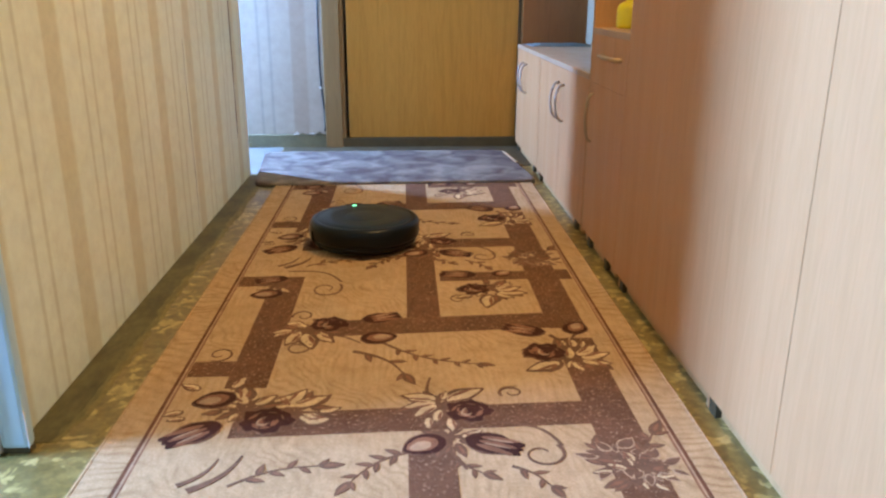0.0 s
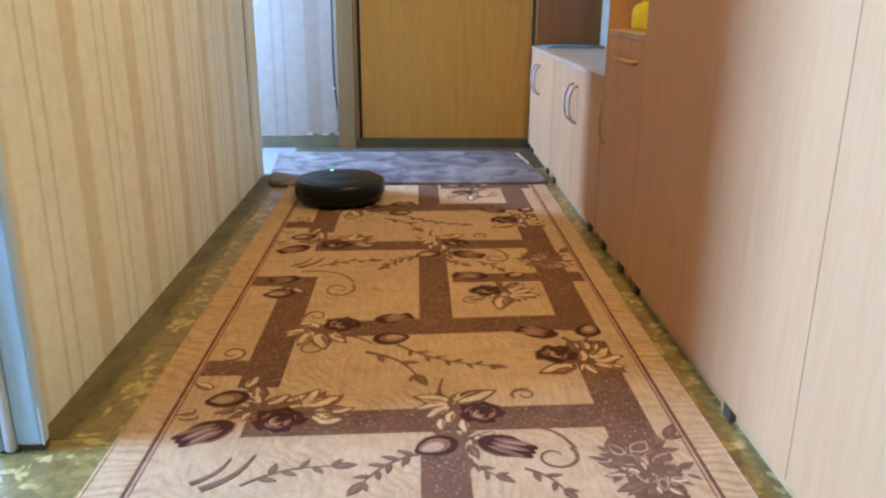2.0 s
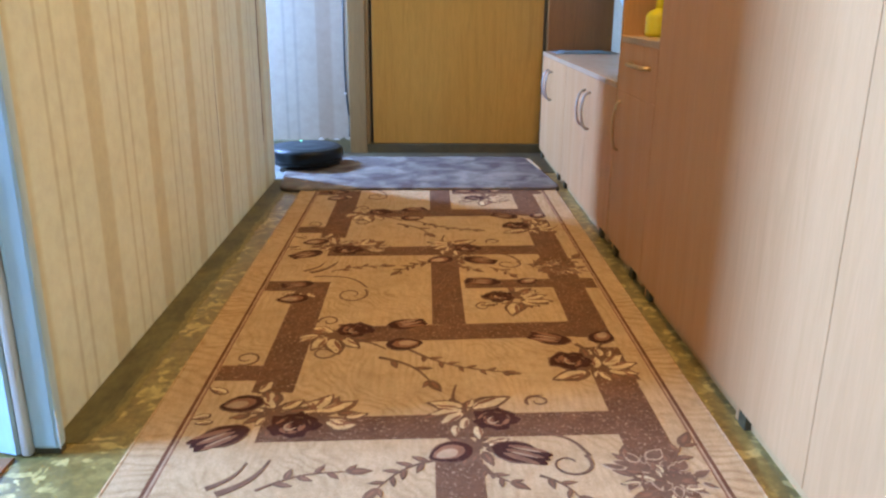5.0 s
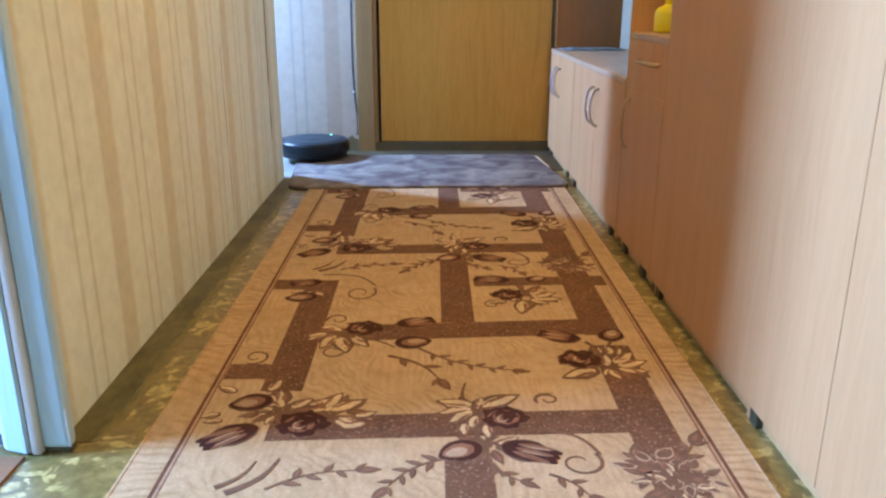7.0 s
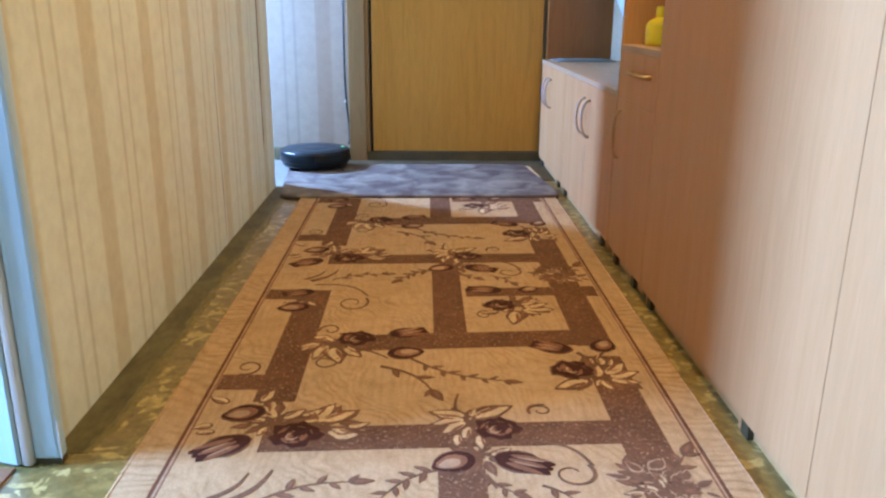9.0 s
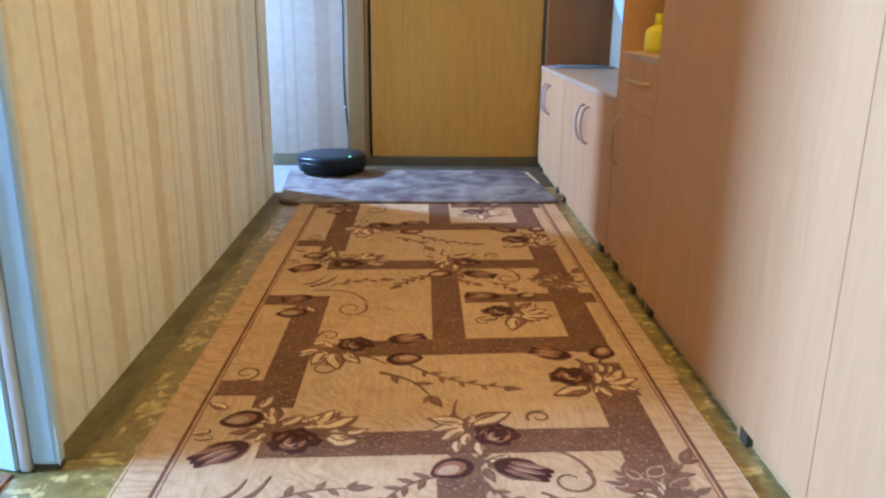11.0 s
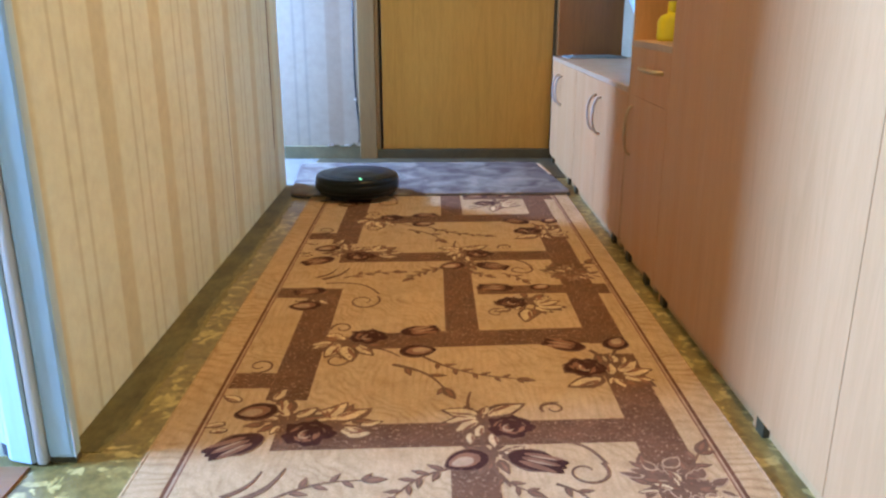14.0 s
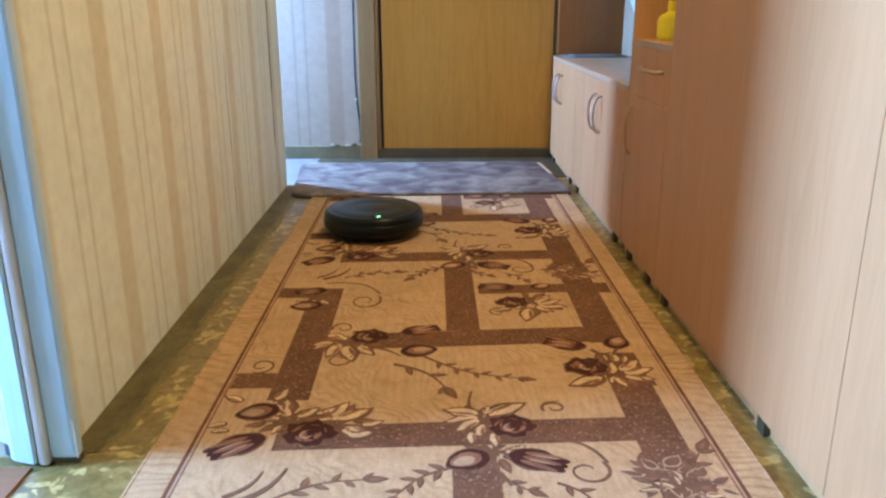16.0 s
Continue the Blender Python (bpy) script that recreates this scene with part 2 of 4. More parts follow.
SILL = mat("worn_dark_threshold", (0.060, 0.047, 0.020), (0.098, 0.076, 0.031), 0.6, scale=9, fine=60)
PLANK = wood("brown_floorboards", (0.20, 0.075, 0.013), (0.26, 0.10, 0.02), (0.4, 6, 1), 0.45, 4, 50)
LINO = lino()
# pale tone carries the daylight that falls on the passage linoleum
DAYLIT_FLOOR = mat("daylit_pale_floor", (0.20, 0.195, 0.17), (0.27, 0.265, 0.23), 0.4, scale=7, fine=70, grain=0.2)
FIELD = carpet_weave("carpet_beige_pile", ((20.0, 13.0, "X", (1.0, 0.55, 1.0)), (24.0, 17.0, "DIAGONAL", (1.0, 0.8, 1.0))), 0.19)
BORDER = carpet_weave("carpet_border_pile", ((17.0, 11.0, "DIAGONAL", (0.7, 1.0, 1.0)), (15.0, 14.0, "Y", (0.8, 1.0, 1.0))), 0.30)
BAR = pile("mauve_brown_pile", (0.146, 0.069, 0.035), (0.36, 0.235, 0.14), 0.575)
DARK = pile("dark_brown_pile", (0.062, 0.022, 0.014), (0.15, 0.07, 0.045), 0.64)
MID = pile("chestnut_pile", (0.235, 0.11, 0.058), (0.30, 0.16, 0.10), 0.66)
CREAM = pile("cream_pile", (0.54, 0.385, 0.225), (0.40, 0.26, 0.15), 0.60)
TAN = pile("tan_pile", (0.40, 0.26, 0.15), (0.50, 0.36, 0.24), 0.66)
LINE = pile("deep_chestnut_pile", (0.15, 0.062, 0.030), (0.27, 0.14, 0.08), 0.64)
LEAF = pile("pale_gold_pile", (0.60, 0.43, 0.23), (0.38, 0.24, 0.125), 0.56)
STEM = pile("umber_pile", (0.165, 0.086, 0.047), (0.36, 0.22, 0.14), 0.66)
RUG = doormat_cloth()
RUBBER = mat("dark_rubber", (0.035, 0.035, 0.04), (0.05, 0.05, 0.055), 0.7, fine=120)
BLACK = mat("satin_black_plastic", (0.004, 0.0075, 0.0095), (0.006, 0.0095, 0.012), 0.32, scale=4, fine=300, relief=0.06, grain=0.1, spec=0.24)
# teal cast in the black stands for the blue daylight sheen
BLACK_TOP = mat("teal_tinted_black_cover", (0.007, 0.016, 0.022), (0.009, 0.020, 0.028), 0.38, scale=4, fine=300, relief=0.08, grain=0.1, spec=0.36)
STEEL = mat("brushed_nickel", (0.40, 0.34, 0.30), (0.46, 0.39, 0.345), 0.55, 0.6, scale=8, fine=150, relief=0.05, grain=0.08)
BRASS = mat("dull_gilt_metal", (0.50, 0.36, 0.20), (0.56, 0.41, 0.24), 0.5, 1.0, scale=8, fine=150, relief=0.05, grain=0.08)
YELLOW = mat("yellow_plastic", (0.84, 0.72, 0.02), (0.88, 0.76, 0.03), 0.35, scale=5, fine=80, relief=0.05, grain=0.05)
CLOTH = mat("pale_blue_cloth", (0.55, 0.70, 0.75), (0.62, 0.76, 0.80), 0.9, scale=8, fine=200, relief=0.5, depth=0.002)
CLOTH_DIM = mat("slate_blue_cloth", (0.15, 0.19, 0.19), (0.21, 0.25, 0.25), 0.9, scale=8, fine=200, relief=0.5, depth=0.002)
CABLE = mat("black_cable_sheath", (0.02, 0.02, 0.022), (0.03, 0.03, 0.03), 0.45)
# right wall colour with its dimmer lighting painted in
WALL_DIM = mat("dim_grey_beige_wall", (0.36, 0.31, 0.20), (0.42, 0.36, 0.235), 0.7, scale=6, fine=80)
SEAM = mat("dark_split_seam", (0.13, 0.11, 0.07), (0.22, 0.18, 0.12), 0.9, scale=20, fine=90)
TORN = mat("torn_paper_edge", (0.70, 0.68, 0.62), (0.78, 0.76, 0.72), 0.9)
GREEN = glow("green_indicator", (0.25, 1.0, 0.55), 2.6)
LAMP = glow("warm_lamp_glass", (1.0, 0.72, 0.42), 6.0)
GLASS = glass()


# ---- building helpers ----
def part(name, bm, material, parent=None, label="", smooth=False):
    """Links a bmesh as one mesh object under a thing or a part."""
    me = bpy.data.meshes.new(name)
    bmesh.ops.recalc_face_normals(bm, faces=bm.faces)
    bm.to_mesh(me)
    bm.free()
    me.materials.append(material)
    if smooth:
        for p in me.polygons:
            p.use_smooth = True
    ob = new(name, me)
    if parent:
        ob.parent = parent
    if label:
        ob["label"] = label
    return ob


def box(x0, x1, y0, y1, z0, z1, bevel=0.0, bm=None):
    bm = bm or bmesh.new()
    made = bmesh.ops.create_cube(bm, size=1.0, matrix=Matrix.LocRotScale(((x0 + x1) / 2, (y0 + y1) / 2, (z0 + z1) / 2), None, (x1 - x0, y1 - y0, z1 - z0)))
    if bevel:
        edges = {e for v in made["verts"] for e in v.link_edges}
        bmesh.ops.bevel(bm, geom=list(edges), offset=bevel, segments=4 if bevel > 0.008 else 2, affect="EDGES", profile=0.6)
    return bm


def lathe(profile, n=48, bm=None, centre=(0, 0, 0)):
    """A turned body round z from (radius, height) pairs."""
    bm = bm or bmesh.new()
    rings = []
    for r, z in profile:
        if r < 1e-6:
            rings.append([bm.verts.new((centre[0], centre[1], centre[2] + z))])
        else:
            rings.append([bm.verts.new((centre[0] + r * math.cos(2 * math.pi * i / n), centre[1] + r * math.sin(2 * math.pi * i / n), centre[2] + z)) for i in range(n)])
    for a, b in zip(rings, rings[1:]):
        for i in range(n):
            j = (i + 1) % n
            if len(a) == 1 and len(b) > 1:
                bm.faces.new((a[0], b[i], b[j]))
            elif len(b) == 1 and len(a) > 1:
                bm.faces.new((a[i], a[j], b[0]))
            elif len(a) > 1:
                bm.faces.new((a[i], a[j], b[j], b[i]))
    return bm


def tube(points, radius, n=8, bm=None, flat=1.0):
    """A round rod along points."""
    bm = bm or bmesh.new()
    pts = [Vector(p) for p in points]
    rings = []
    for i, p in enumerate(pts):
        way = (pts[min(i + 1, len(pts) - 1)] - pts[max(i - 1, 0)]).normalized()
        side = way.cross(Vector((0.13, 0.31, 0.94))).normalized()
        up = side.cross(way)
        rings.append([bm.verts.new(p + radius * (math.cos(2 * math.pi * k / n) * side + flat * math.sin(2 * math.pi * k / n) * up)) for k in range(n)])
    for a, b in zip(rings, rings[1:]):
        for k in range(n):
            bm.faces.new((a[k], a[(k + 1) % n], b[(k + 1) % n], b[k]))
    bm.faces.new(rings[0])
    bm.faces.new(rings[-1])
    return bm


def slab(outline, z0, z1, bm=None):
    """A thin upright-sided piece with the given outline."""
    bm = bm or bmesh.new()
    low = [bm.verts.new((x, y, z0)) for x, y in outline]
    top = [bm.verts.new((x, y, z1)) for x, y in outline]
    n = len(outline)
    for i in range(n):
        bm.faces.new((low[i], low[(i + 1) % n], top[(i + 1) % n], top[i]))
    bm.faces.new(top)
    return bm


def thing(name, label, category, group="", kind="", at=(0, 0, 0), turn=0):
    ob = new(name)
    ob.empty_display_size = 0.1
    ob.matrix_world = pose(*at, 0, 0, turn)
    return tagged(ob, label, category, group, kind)


def structure(name, bm, material, label):
    return tagged(part(name, bm, material), label, name.split("_")[0], kind="structure")


# ---- the shell of the flat ----
H = 2.5
structure("floor", box(-0.79, 1.06, -2.0, 4.16, -0.06, 0), LINO, "worn olive and yellow patterned linoleum floor")
# thin pale sheet over the linoleum, painted as if daylit
structure("floor_far_room", box(-1.6, -0.605, 3.403, 4.034, -0.06, 0.0022), DAYLIT_FLOOR, "side passage floor, its pale grey standing for daylight on linoleum")
floor_room = structure("floor_side_room", box(-3.7, -0.79, -1.2, 2.5, -0.08, -0.016), SILL, "brown painted floorboards of the side room")
structure("ceiling", box(-3.8, 1.1, -2.1, 5.1, H, H + 0.1), PLASTER, "plain cream plaster ceiling")
wall_left = structure("wall_left", box(-0.79, -0.66, 1.216, 3.40, 0, H), PAPER_Y, "hallway wall with cream and tan striped wallpaper")
bm = box(-0.79, -0.66, -2.0, 0.25, 0, H)
structure("wall_left_rear", box(-0.79, -0.66, 0.25, 1.216, 2.08, H, bm=bm), PAPER_Y, "striped wallpapered wall round the open doorway")
structure("wall_right", box(0.96, 1.06, -2.0, 4.16, 0, H), PAPER_Y, "striped wallpapered wall behind the cabinets")
structure("wall_rear", box(-0.79, 1.06, -2.1, -2.0, 0, H), PAPER_X_DIM, "striped wallpapered end wall")
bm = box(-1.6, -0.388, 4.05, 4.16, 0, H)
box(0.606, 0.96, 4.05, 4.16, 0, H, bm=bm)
structure("wall_far", box(-0.388, 0.606, 4.05, 4.16, 2.09, H, bm=bm), PAPER_X_DIM, "pale striped wallpapered wall beside the entrance door")
structure("wall_passage_near", box(-1.7, -0.79, 3.28, 3.40, 0, H), PASSAGE, "plain wall between the side rooms")
bm = box(-1.7, -1.6, 3.40, 3.855, 0, H)
box(-1.7, -1.6, 4.025, 4.16, 0, H, bm=bm)
box(-1.7, -1.6, 3.855, 4.025, 0, 0.70, bm=bm)
structure("wall_passage_window", box(-1.7, -1.6, 3.855, 4.025, 1.26, H, bm=bm), PASSAGE, "plain wall with a narrow window opening")
bm = box(-3.7, -3.6, -1.2, 0.39, -0.1, H)
box(-3.7, -3.6, 1.35, 2.5, -0.1, H, bm=bm)
box(-3.7, -3.6, 0.39, 1.35, -0.1, 0.93, bm=bm)
structure("wall_room_window", box(-3.7, -3.6, 0.39, 1.35, 2.23, H, bm=bm), ROOM_PAPER, "plain wall with a window opening")
structure("wall_room_north", box(-3.6, -0.79, 2.4, 2.5, -0.1, H), ROOM_PAPER, "plain wall of the side room")
structure("wall_room_south", box(-3.6, -0.79, -1.3, -1.2, -0.1, H), ROOM_PAPER, "plain wall of the side room")


def window(name, x, y0, y1, z0, z1):
    ob = thing(name, "pale blue framed window letting in daylight", "window", kind="structure")
    for a, b, c, d in ((y0, y0 + 0.03, z0, z1), (y1 - 0.03, y1, z0, z1)):
        part("window_frame", box(x - 0.03, x + 0.03, a, b, c, d, 0.006), WHITE, ob)
    for c, d in ((z0, z0 + 0.03), (z1 - 0.03, z1)):
        part("window_frame", box(x - 0.03, x + 0.03, y0 + 0.03, y1 - 0.03, c, d, 0.006), WHITE, ob)
    pane = part("pane", box(x - 0.004, x + 0.004, y0 + 0.03, y1 - 0.03, z0 + 0.03, z1 - 0.03), GLASS, ob)
    pane.visible_shadow = False


window("window_1", -3.65, 0.39, 1.35, 0.93, 2.23)
window("window_2", -1.65, 3.855, 4.025, 0.70, 1.26)

# thin sheet that makes the floor darker towards the door
structure("floor_entrance", box(-0.60, 0.62, 3.55, 4.034, 0, 0.003), ENTRY, "darker linoleum in front of the entrance door")

# split seams of the wallpaper
for y, z0, z1, w, seed in ((3.19, 0.20, 1.25, 0.0038, 1.0), (2.505, 0.02, 0.62, 0.0014, 5.0)):
    bm = bmesh.new()
    rows = []
    for k in range(31):
        z = z0 + (z1 - z0) * k / 30
        c = y + 0.010 * noise.noise((seed, z * 3.0, 0)) + 0.003 * noise.noise((seed, z * 17.0, 4))
        h = w * (0.35 + 0.65 * math.sin(math.pi * k / 30) ** 0.5) * (0.8 + 0.5 * noise.noise((seed, z * 9.0, 7)))
        rows.append([bm.verts.new((x, c + d * h, z)) for x, d in ((-0.6605, -1.6), (-0.6600 + 1.1 * h, 0.0), (-0.6605, 1.6))])
    for a, b in zip(rows, rows[1:]):
        bm.faces.new((a[0], a[1], b[1], b[0]))
        bm.faces.new((a[1], a[2], b[2], b[1]))
    part("seam", bm, SEAM, wall_left, "dark split seam of the wallpaper")

# skirting and threshold of the far wall
structure("baseboard", box(-1.6, -0.388, 4.034, 4.05, 0, 0.068, 0.004), SKIRT, "olive painted skirting board below pale wallpaper")
def ragged_strip(width, top, seed, near=1.225):
    line = [(-0.66, near)] + [(-0.66 + (width + 0.012 * noise.noise((seed, y * 6.0, 3.1)) + 0.009 * noise.noise((seed + 2, y * 27.0, 0))) * min(1.0, 0.72 + (y - 1.225) * 3.0), y) for y in np.linspace(near, 3.40, 190)] + [(-0.66, 3.40)]
    return slab(line, 0.0, top)


# olive band in three ragged steps, darkest next to the wall
strip = structure("baseboard_left", ragged_strip(0.062, 0.0018, 0.0), STRIP, "flat olive strip along the wallpapered wall")
part("paler_edge", ragged_strip(0.072, 0.0013, 5.0), STRIP_MID, strip, "paler olive edge")
part("paler_edge", ragged_strip(0.083, 0.0008, 9.0), STRIP_PALE, strip, "palest outer edge")
structure("trim_threshold", box(-0.388, 0.60, 4.034, 4.10, 0, 0.050, 0.004), SILL, "worn dark olive wooden threshold under the entrance door")

structure("trim_doorway", box(-0.79, -0.700, 0.25, 1.176, -0.002, 0.005, 0.002), PLANK, "worn brown wooden threshold of the open doorway")

# ---- entrance door ----
door = thing("door_1", "closed golden oak veneered entrance door", "door", kind="structure")
part("door_leaf", box(-0.268, 0.590, 4.040, 4.085, 0.052, 2.05, 0.003), OAK, door)
part("door_frame", box(-0.388, -0.300, 4.026, 4.10, 0.0, 2.09, 0.004), OAK_TRIM, door, "olive-brown wooden door casing")
part("door_frame", box(-0.300, -0.284, 4.036, 4.10, 0.0, 2.09, 0.002), OAK_TRIM, door)
part("door_frame", box(0.598, 0.606, 4.040, 4.10, 0.0, 2.09, 0.002), SILL, door)
part("door_frame", box(-0.284, 0.598, 4.036, 4.10, 2.056, 2.09, 0.002), OAK_TRIM, door)
part("door_gap", box(-0.284, -0.2685, 4.075, 4.10, 0.046, 2.056), RUBBER, door, "dark gap along the hinge side")

# brown board beside the entrance door, above the low cabinets
board = thing("wall_panel", "dark red-brown wooden back board above the low cabinets", "panel")
part("board", box(0.609, 0.930, 4.012, 4.048, 0.524, 1.9, 0.003), BROWN, board)
# added sheet hiding the right wall, which daylight makes too bright here
part("wall_cover", box(0.9305, 0.9585, 3.45, 4.048, 0.524, 1.9, 0.003), WALL_DIM, board, "added grey-beige cover that dims the right wall")

# cable down the far wall
ys = [0.085, 0.10, 0.13, 0.19, 0.26, 0.33, 0.42, 0.55, 0.8, 1.2, 1.8, 2.48]
xs = [-0.394, -0.391, -0.389, -0.391, -0.399, -0.404, -0.407, -0.4075, -0.406, -0.405, -0.404, -0.404]
tagged(part("cable", tube([(x, 4.043, z) for x, z in zip(xs, ys)], 0.005), CABLE, smooth=True), "thin black cable hanging down the wall beside the door casing", "cable")
tagged(part("cable_clip", box(-0.4125, -0.4005, 4.037, 4.0499, 0.30, 0.310, 0.002), WHITE_WORN), "small white cable clip on the wallpaper", "clip")

# torn lower edge of the wallpaper
flap = thing("torn_wallpaper", "torn curling lower edge of the pale wallpaper", "wallpaper")
for i in range(4):
    x = -0.545 + 0.040 * i + random.uniform(-0.01, 0.01)
    h = random.uniform(0.004, 0.016)
    w = random.uniform(0.012, 0.022)
    bm = bmesh.new()
    f = [bm.verts.new(p) for p in ((x - w, 4.0325, 0.069), (x + w, 4.0325, 0.069), (x + 0.3 * w, 4.030, 0.069 + h), (x - 0.5 * w, 4.031, 0.069 + 0.6 * h))]
    b = [bm.verts.new(v.co + Vector((0, 0.006, 0))) for v in f]
    bm.faces.new(f), bm.faces.new(b[::-1])
    for k in range(4):
        bm.faces.new((f[k], f[(k + 1) % 4], b[(k + 1) % 4], b[k]))
    part("flap", bm, SKIRT if i % 2 else TORN, flap)

# ---- open doorway of the side room ----
casing = thing("door_casing", "pale blue painted door casing, chipped and dark at the foot", "casing", kind="structure")
part("face_board", box(-0.6735, -0.626, 1.188, 1.214, 0.0118, 2.14, 0.008), WHITE, casing, smooth=False)
part("bead", box(-0.6935, -0.6740, 1.181, 1.214, 0.0, 2.14, 0.009), WHITE_WORN, casing, "yellowed rounded bead")
bm = bmesh.new()
foot = [(-0.694, 1.214), (-0.694, 1.184), (-0.699, 1.180), (-0.738, 1.192), (-0.748, 1.200), (-0.748, 1.214)]
low, top = [[bm.verts.new((x, y, z)) for x, y in foot] for z in (0.006, 2.12)]
for k in range(6):
    bm.faces.new((low[k], low[(k + 1) % 6], top[(k + 1) % 6], top[k]))
bm.faces.new(low), bm.faces.new(top)
part("inner_board", bm, WHITE, casing, "pale blue painted jamb board")
part("chipped_edge", tube([(-0.6262 + 0.0012 * noise.noise((z * 14.0, 3.0, 0)), 1.1885, z) for z in np.linspace(0.014, 0.085, 10)], 0.0013, 6), TORN, casing, "chipped pale edge")
part("plinth", box(-0.6735, -0.628, 1.193, 1.214, 0.0, 0.0115, 0.002), SILL, casing, "dark scuffed foot")
leaf = thing("door_2", "pale blue painted door standing open into the side room", "door", kind="structure", at=(-0.748, 1.200, 0), turn=-32)
part("door_leaf", box(-0.80, 0, 0, 0.038, 0.03, 2.05, 0.004), WHITE, leaf)
for z0, z1 in ((0.16, 0.85), (1.0, 1.9)):
    part("panel", box(-0.68, -0.12, -0.006, -0.0005, z0, z1, 0.002), WHITE, leaf)
# dark filler draws the shadow in the gap below the leaf
part("gap_shade", box(-0.80, 0, 0.004, 0.034, 0.003, 0.0295, 0.002), RUBBER, leaf, "dark filler standing for the shadow gap under the leaf")
part("handle", tube([(-0.74, 0.0, 1.0), (-0.74, -0.045, 1.0), (-0.64, -0.05, 1.0)], 0.008), STEEL, leaf, smooth=True)

# ---- furniture along the wall ----
FRONT, BACK = 0.589, 0.955


def leg(parent, x, y, h):
    part("leg", box(x, x + 0.013, y - 0.016, y + 0.016, 0, h, 0.002), SILL, parent, "short dark brown plastic leg")


def bow_handle(parent, y, z0, z1, x=FRONT, out=0.03, material=STEEL, r=0.0046):
    pts = []
    for k in range(13):
        a = math.pi * k / 12
        pts.append((x - out * math.sin(a) ** 0.75, y, (z0 + z1) / 2 - (z1 - z0) / 2 * math.cos(a)))
    return part("handle", tube(pts, r), material, parent, "bow-shaped metal handle", smooth=True)


def cabinet(name, label, y0, y1, z1, doors, group=""):
    """A low cupboard in parts: carcass boards, doors with handles, legs."""
    ob = thing(name, label, "cabinet", group)
    x = FRONT + 0.018
    part("side_panel", box(x, BACK, y0, y0 + 0.016, 0.045, z1 - 0.018, 0.001), BEECH_X, ob)
    part("side_panel", box(x, BACK, y1 - 0.016, y1, 0.045, z1 - 0.018, 0.001), BEECH_X, ob)
    part("base_panel", box(x, BACK, y0 + 0.016, y1 - 0.016, 0.045, 0.061, 0.001), BEECH_X, ob)
    part("back_panel", box(BACK - 0.01, BACK, y0 + 0.016, y1 - 0.016, 0.061, z1 - 0.018), BEECH_X, ob)
    part("top", box(FRONT - 0.002, BACK, y0, y1, z1 - 0.018, z1, 0.002), BEECH_TOP, ob, "grey-beige worktop")
    for a, b, z0, ztop, hand in doors:
        d = part("door", box(FRONT, FRONT + 0.016, a + 0.0008, b - 0.0008, z0, ztop, 0.0008), BEECH, ob)
        if hand:
            bow_handle(d, *hand)
    part("plinth", box(FRONT + 0.0145, FRONT + 0.030, y0 + 0.02, y1 - 0.02, 0.0, 0.045), BEECH_X, ob)
    for y in (y0 + 0.085, y1 - 0.085):
        leg(ob, FRONT + 0.001, y, 0.0295)
        leg(ob, BACK - 0.06, y, 0.045)
    return ob


cabinet("shoe_cabinet", "low pale beech two-door cabinet with bow handles, beside the entrance", 3.334, 4.004, 0.522,
        [(3.334, 3.740, 0.034, 0.503, (3.700, 0.318, 0.448)), (3.740, 4.004, 0.034, 0.503, (3.790, 0.318, 0.448))], "low cabinets")
cabinet("shoe_cabinet", "low pale beech two-door cabinet with bow handles, beside the drawer", 2.432, 3.330, 0.522,
        [(2.432, 2.860, 0.034, 0.503, (2.815, 0.318, 0.448)), (2.860, 3.330, 0.034, 0.503, (2.905, 0.318, 0.448))], "low cabinets")

unit = thing("shelf_unit", "beech unit with a drawer, a door and an open niche", "shelf unit")
U0, U1 = 2.012, 2.424
part("side_panel", box(FRONT, BACK, U1 - 0.018, U1, 0.045, 2.1, 0.002), BEECH_X, unit)
part("side_panel", box(FRONT + 0.018, BACK, U0, U0 + 0.016, 0.045, 0.64, 0.001), BEECH_X, unit)
part("base_panel", box(FRONT + 0.018, BACK, U0 + 0.016, U1 - 0.018, 0.045, 0.061, 0.001), BEECH_X, unit)
part("niche_floor", box(FRONT, BACK, U0, U1 - 0.018, 0.643, 0.661, 0.0015), BEECH_TOP, unit)
part("niche_back", box(BACK - 0.01, BACK, U0, U1 - 0.018, 0.661, 2.08), BEECH, unit)
part("top", box(FRONT, BACK, U0, U1 - 0.018, 2.082, 2.1, 0.0015), BEECH, unit)
drawer = part("drawer", box(FRONT, FRONT + 0.016, U0 + 0.001, U1 - 0.0185, 0.5030, 0.6425, 0.0006), BEECH, unit)
part("handle", tube([(FRONT + 0.002, 2.255, 0.588), (FRONT - 0.020, 2.245, 0.589), (FRONT - 0.026, 2.165, 0.590), (FRONT - 0.020, 2.085, 0.589), (FRONT + 0.002, 2.075, 0.588)], 0.006), BRASS, drawer, "pale metal bar handle", smooth=True)
udoor = part("door", box(FRONT, FRONT + 0.016, U0 + 0.001, U1 - 0.0185, 0.034, 0.502, 0.0006), BEECH, unit)
bow_handle(udoor, 2.362, 0.325, 0.47, material=BRASS, out=0.022, r=0.0045)
part("plinth", box(FRONT + 0.0145, FRONT + 0.030, U0 + 0.02, U1 - 0.02, 0.0, 0.045), BEECH_X, unit)
for y in (2.314, 2.10):
    leg(unit, FRONT + 0.001, y, 0.0295)

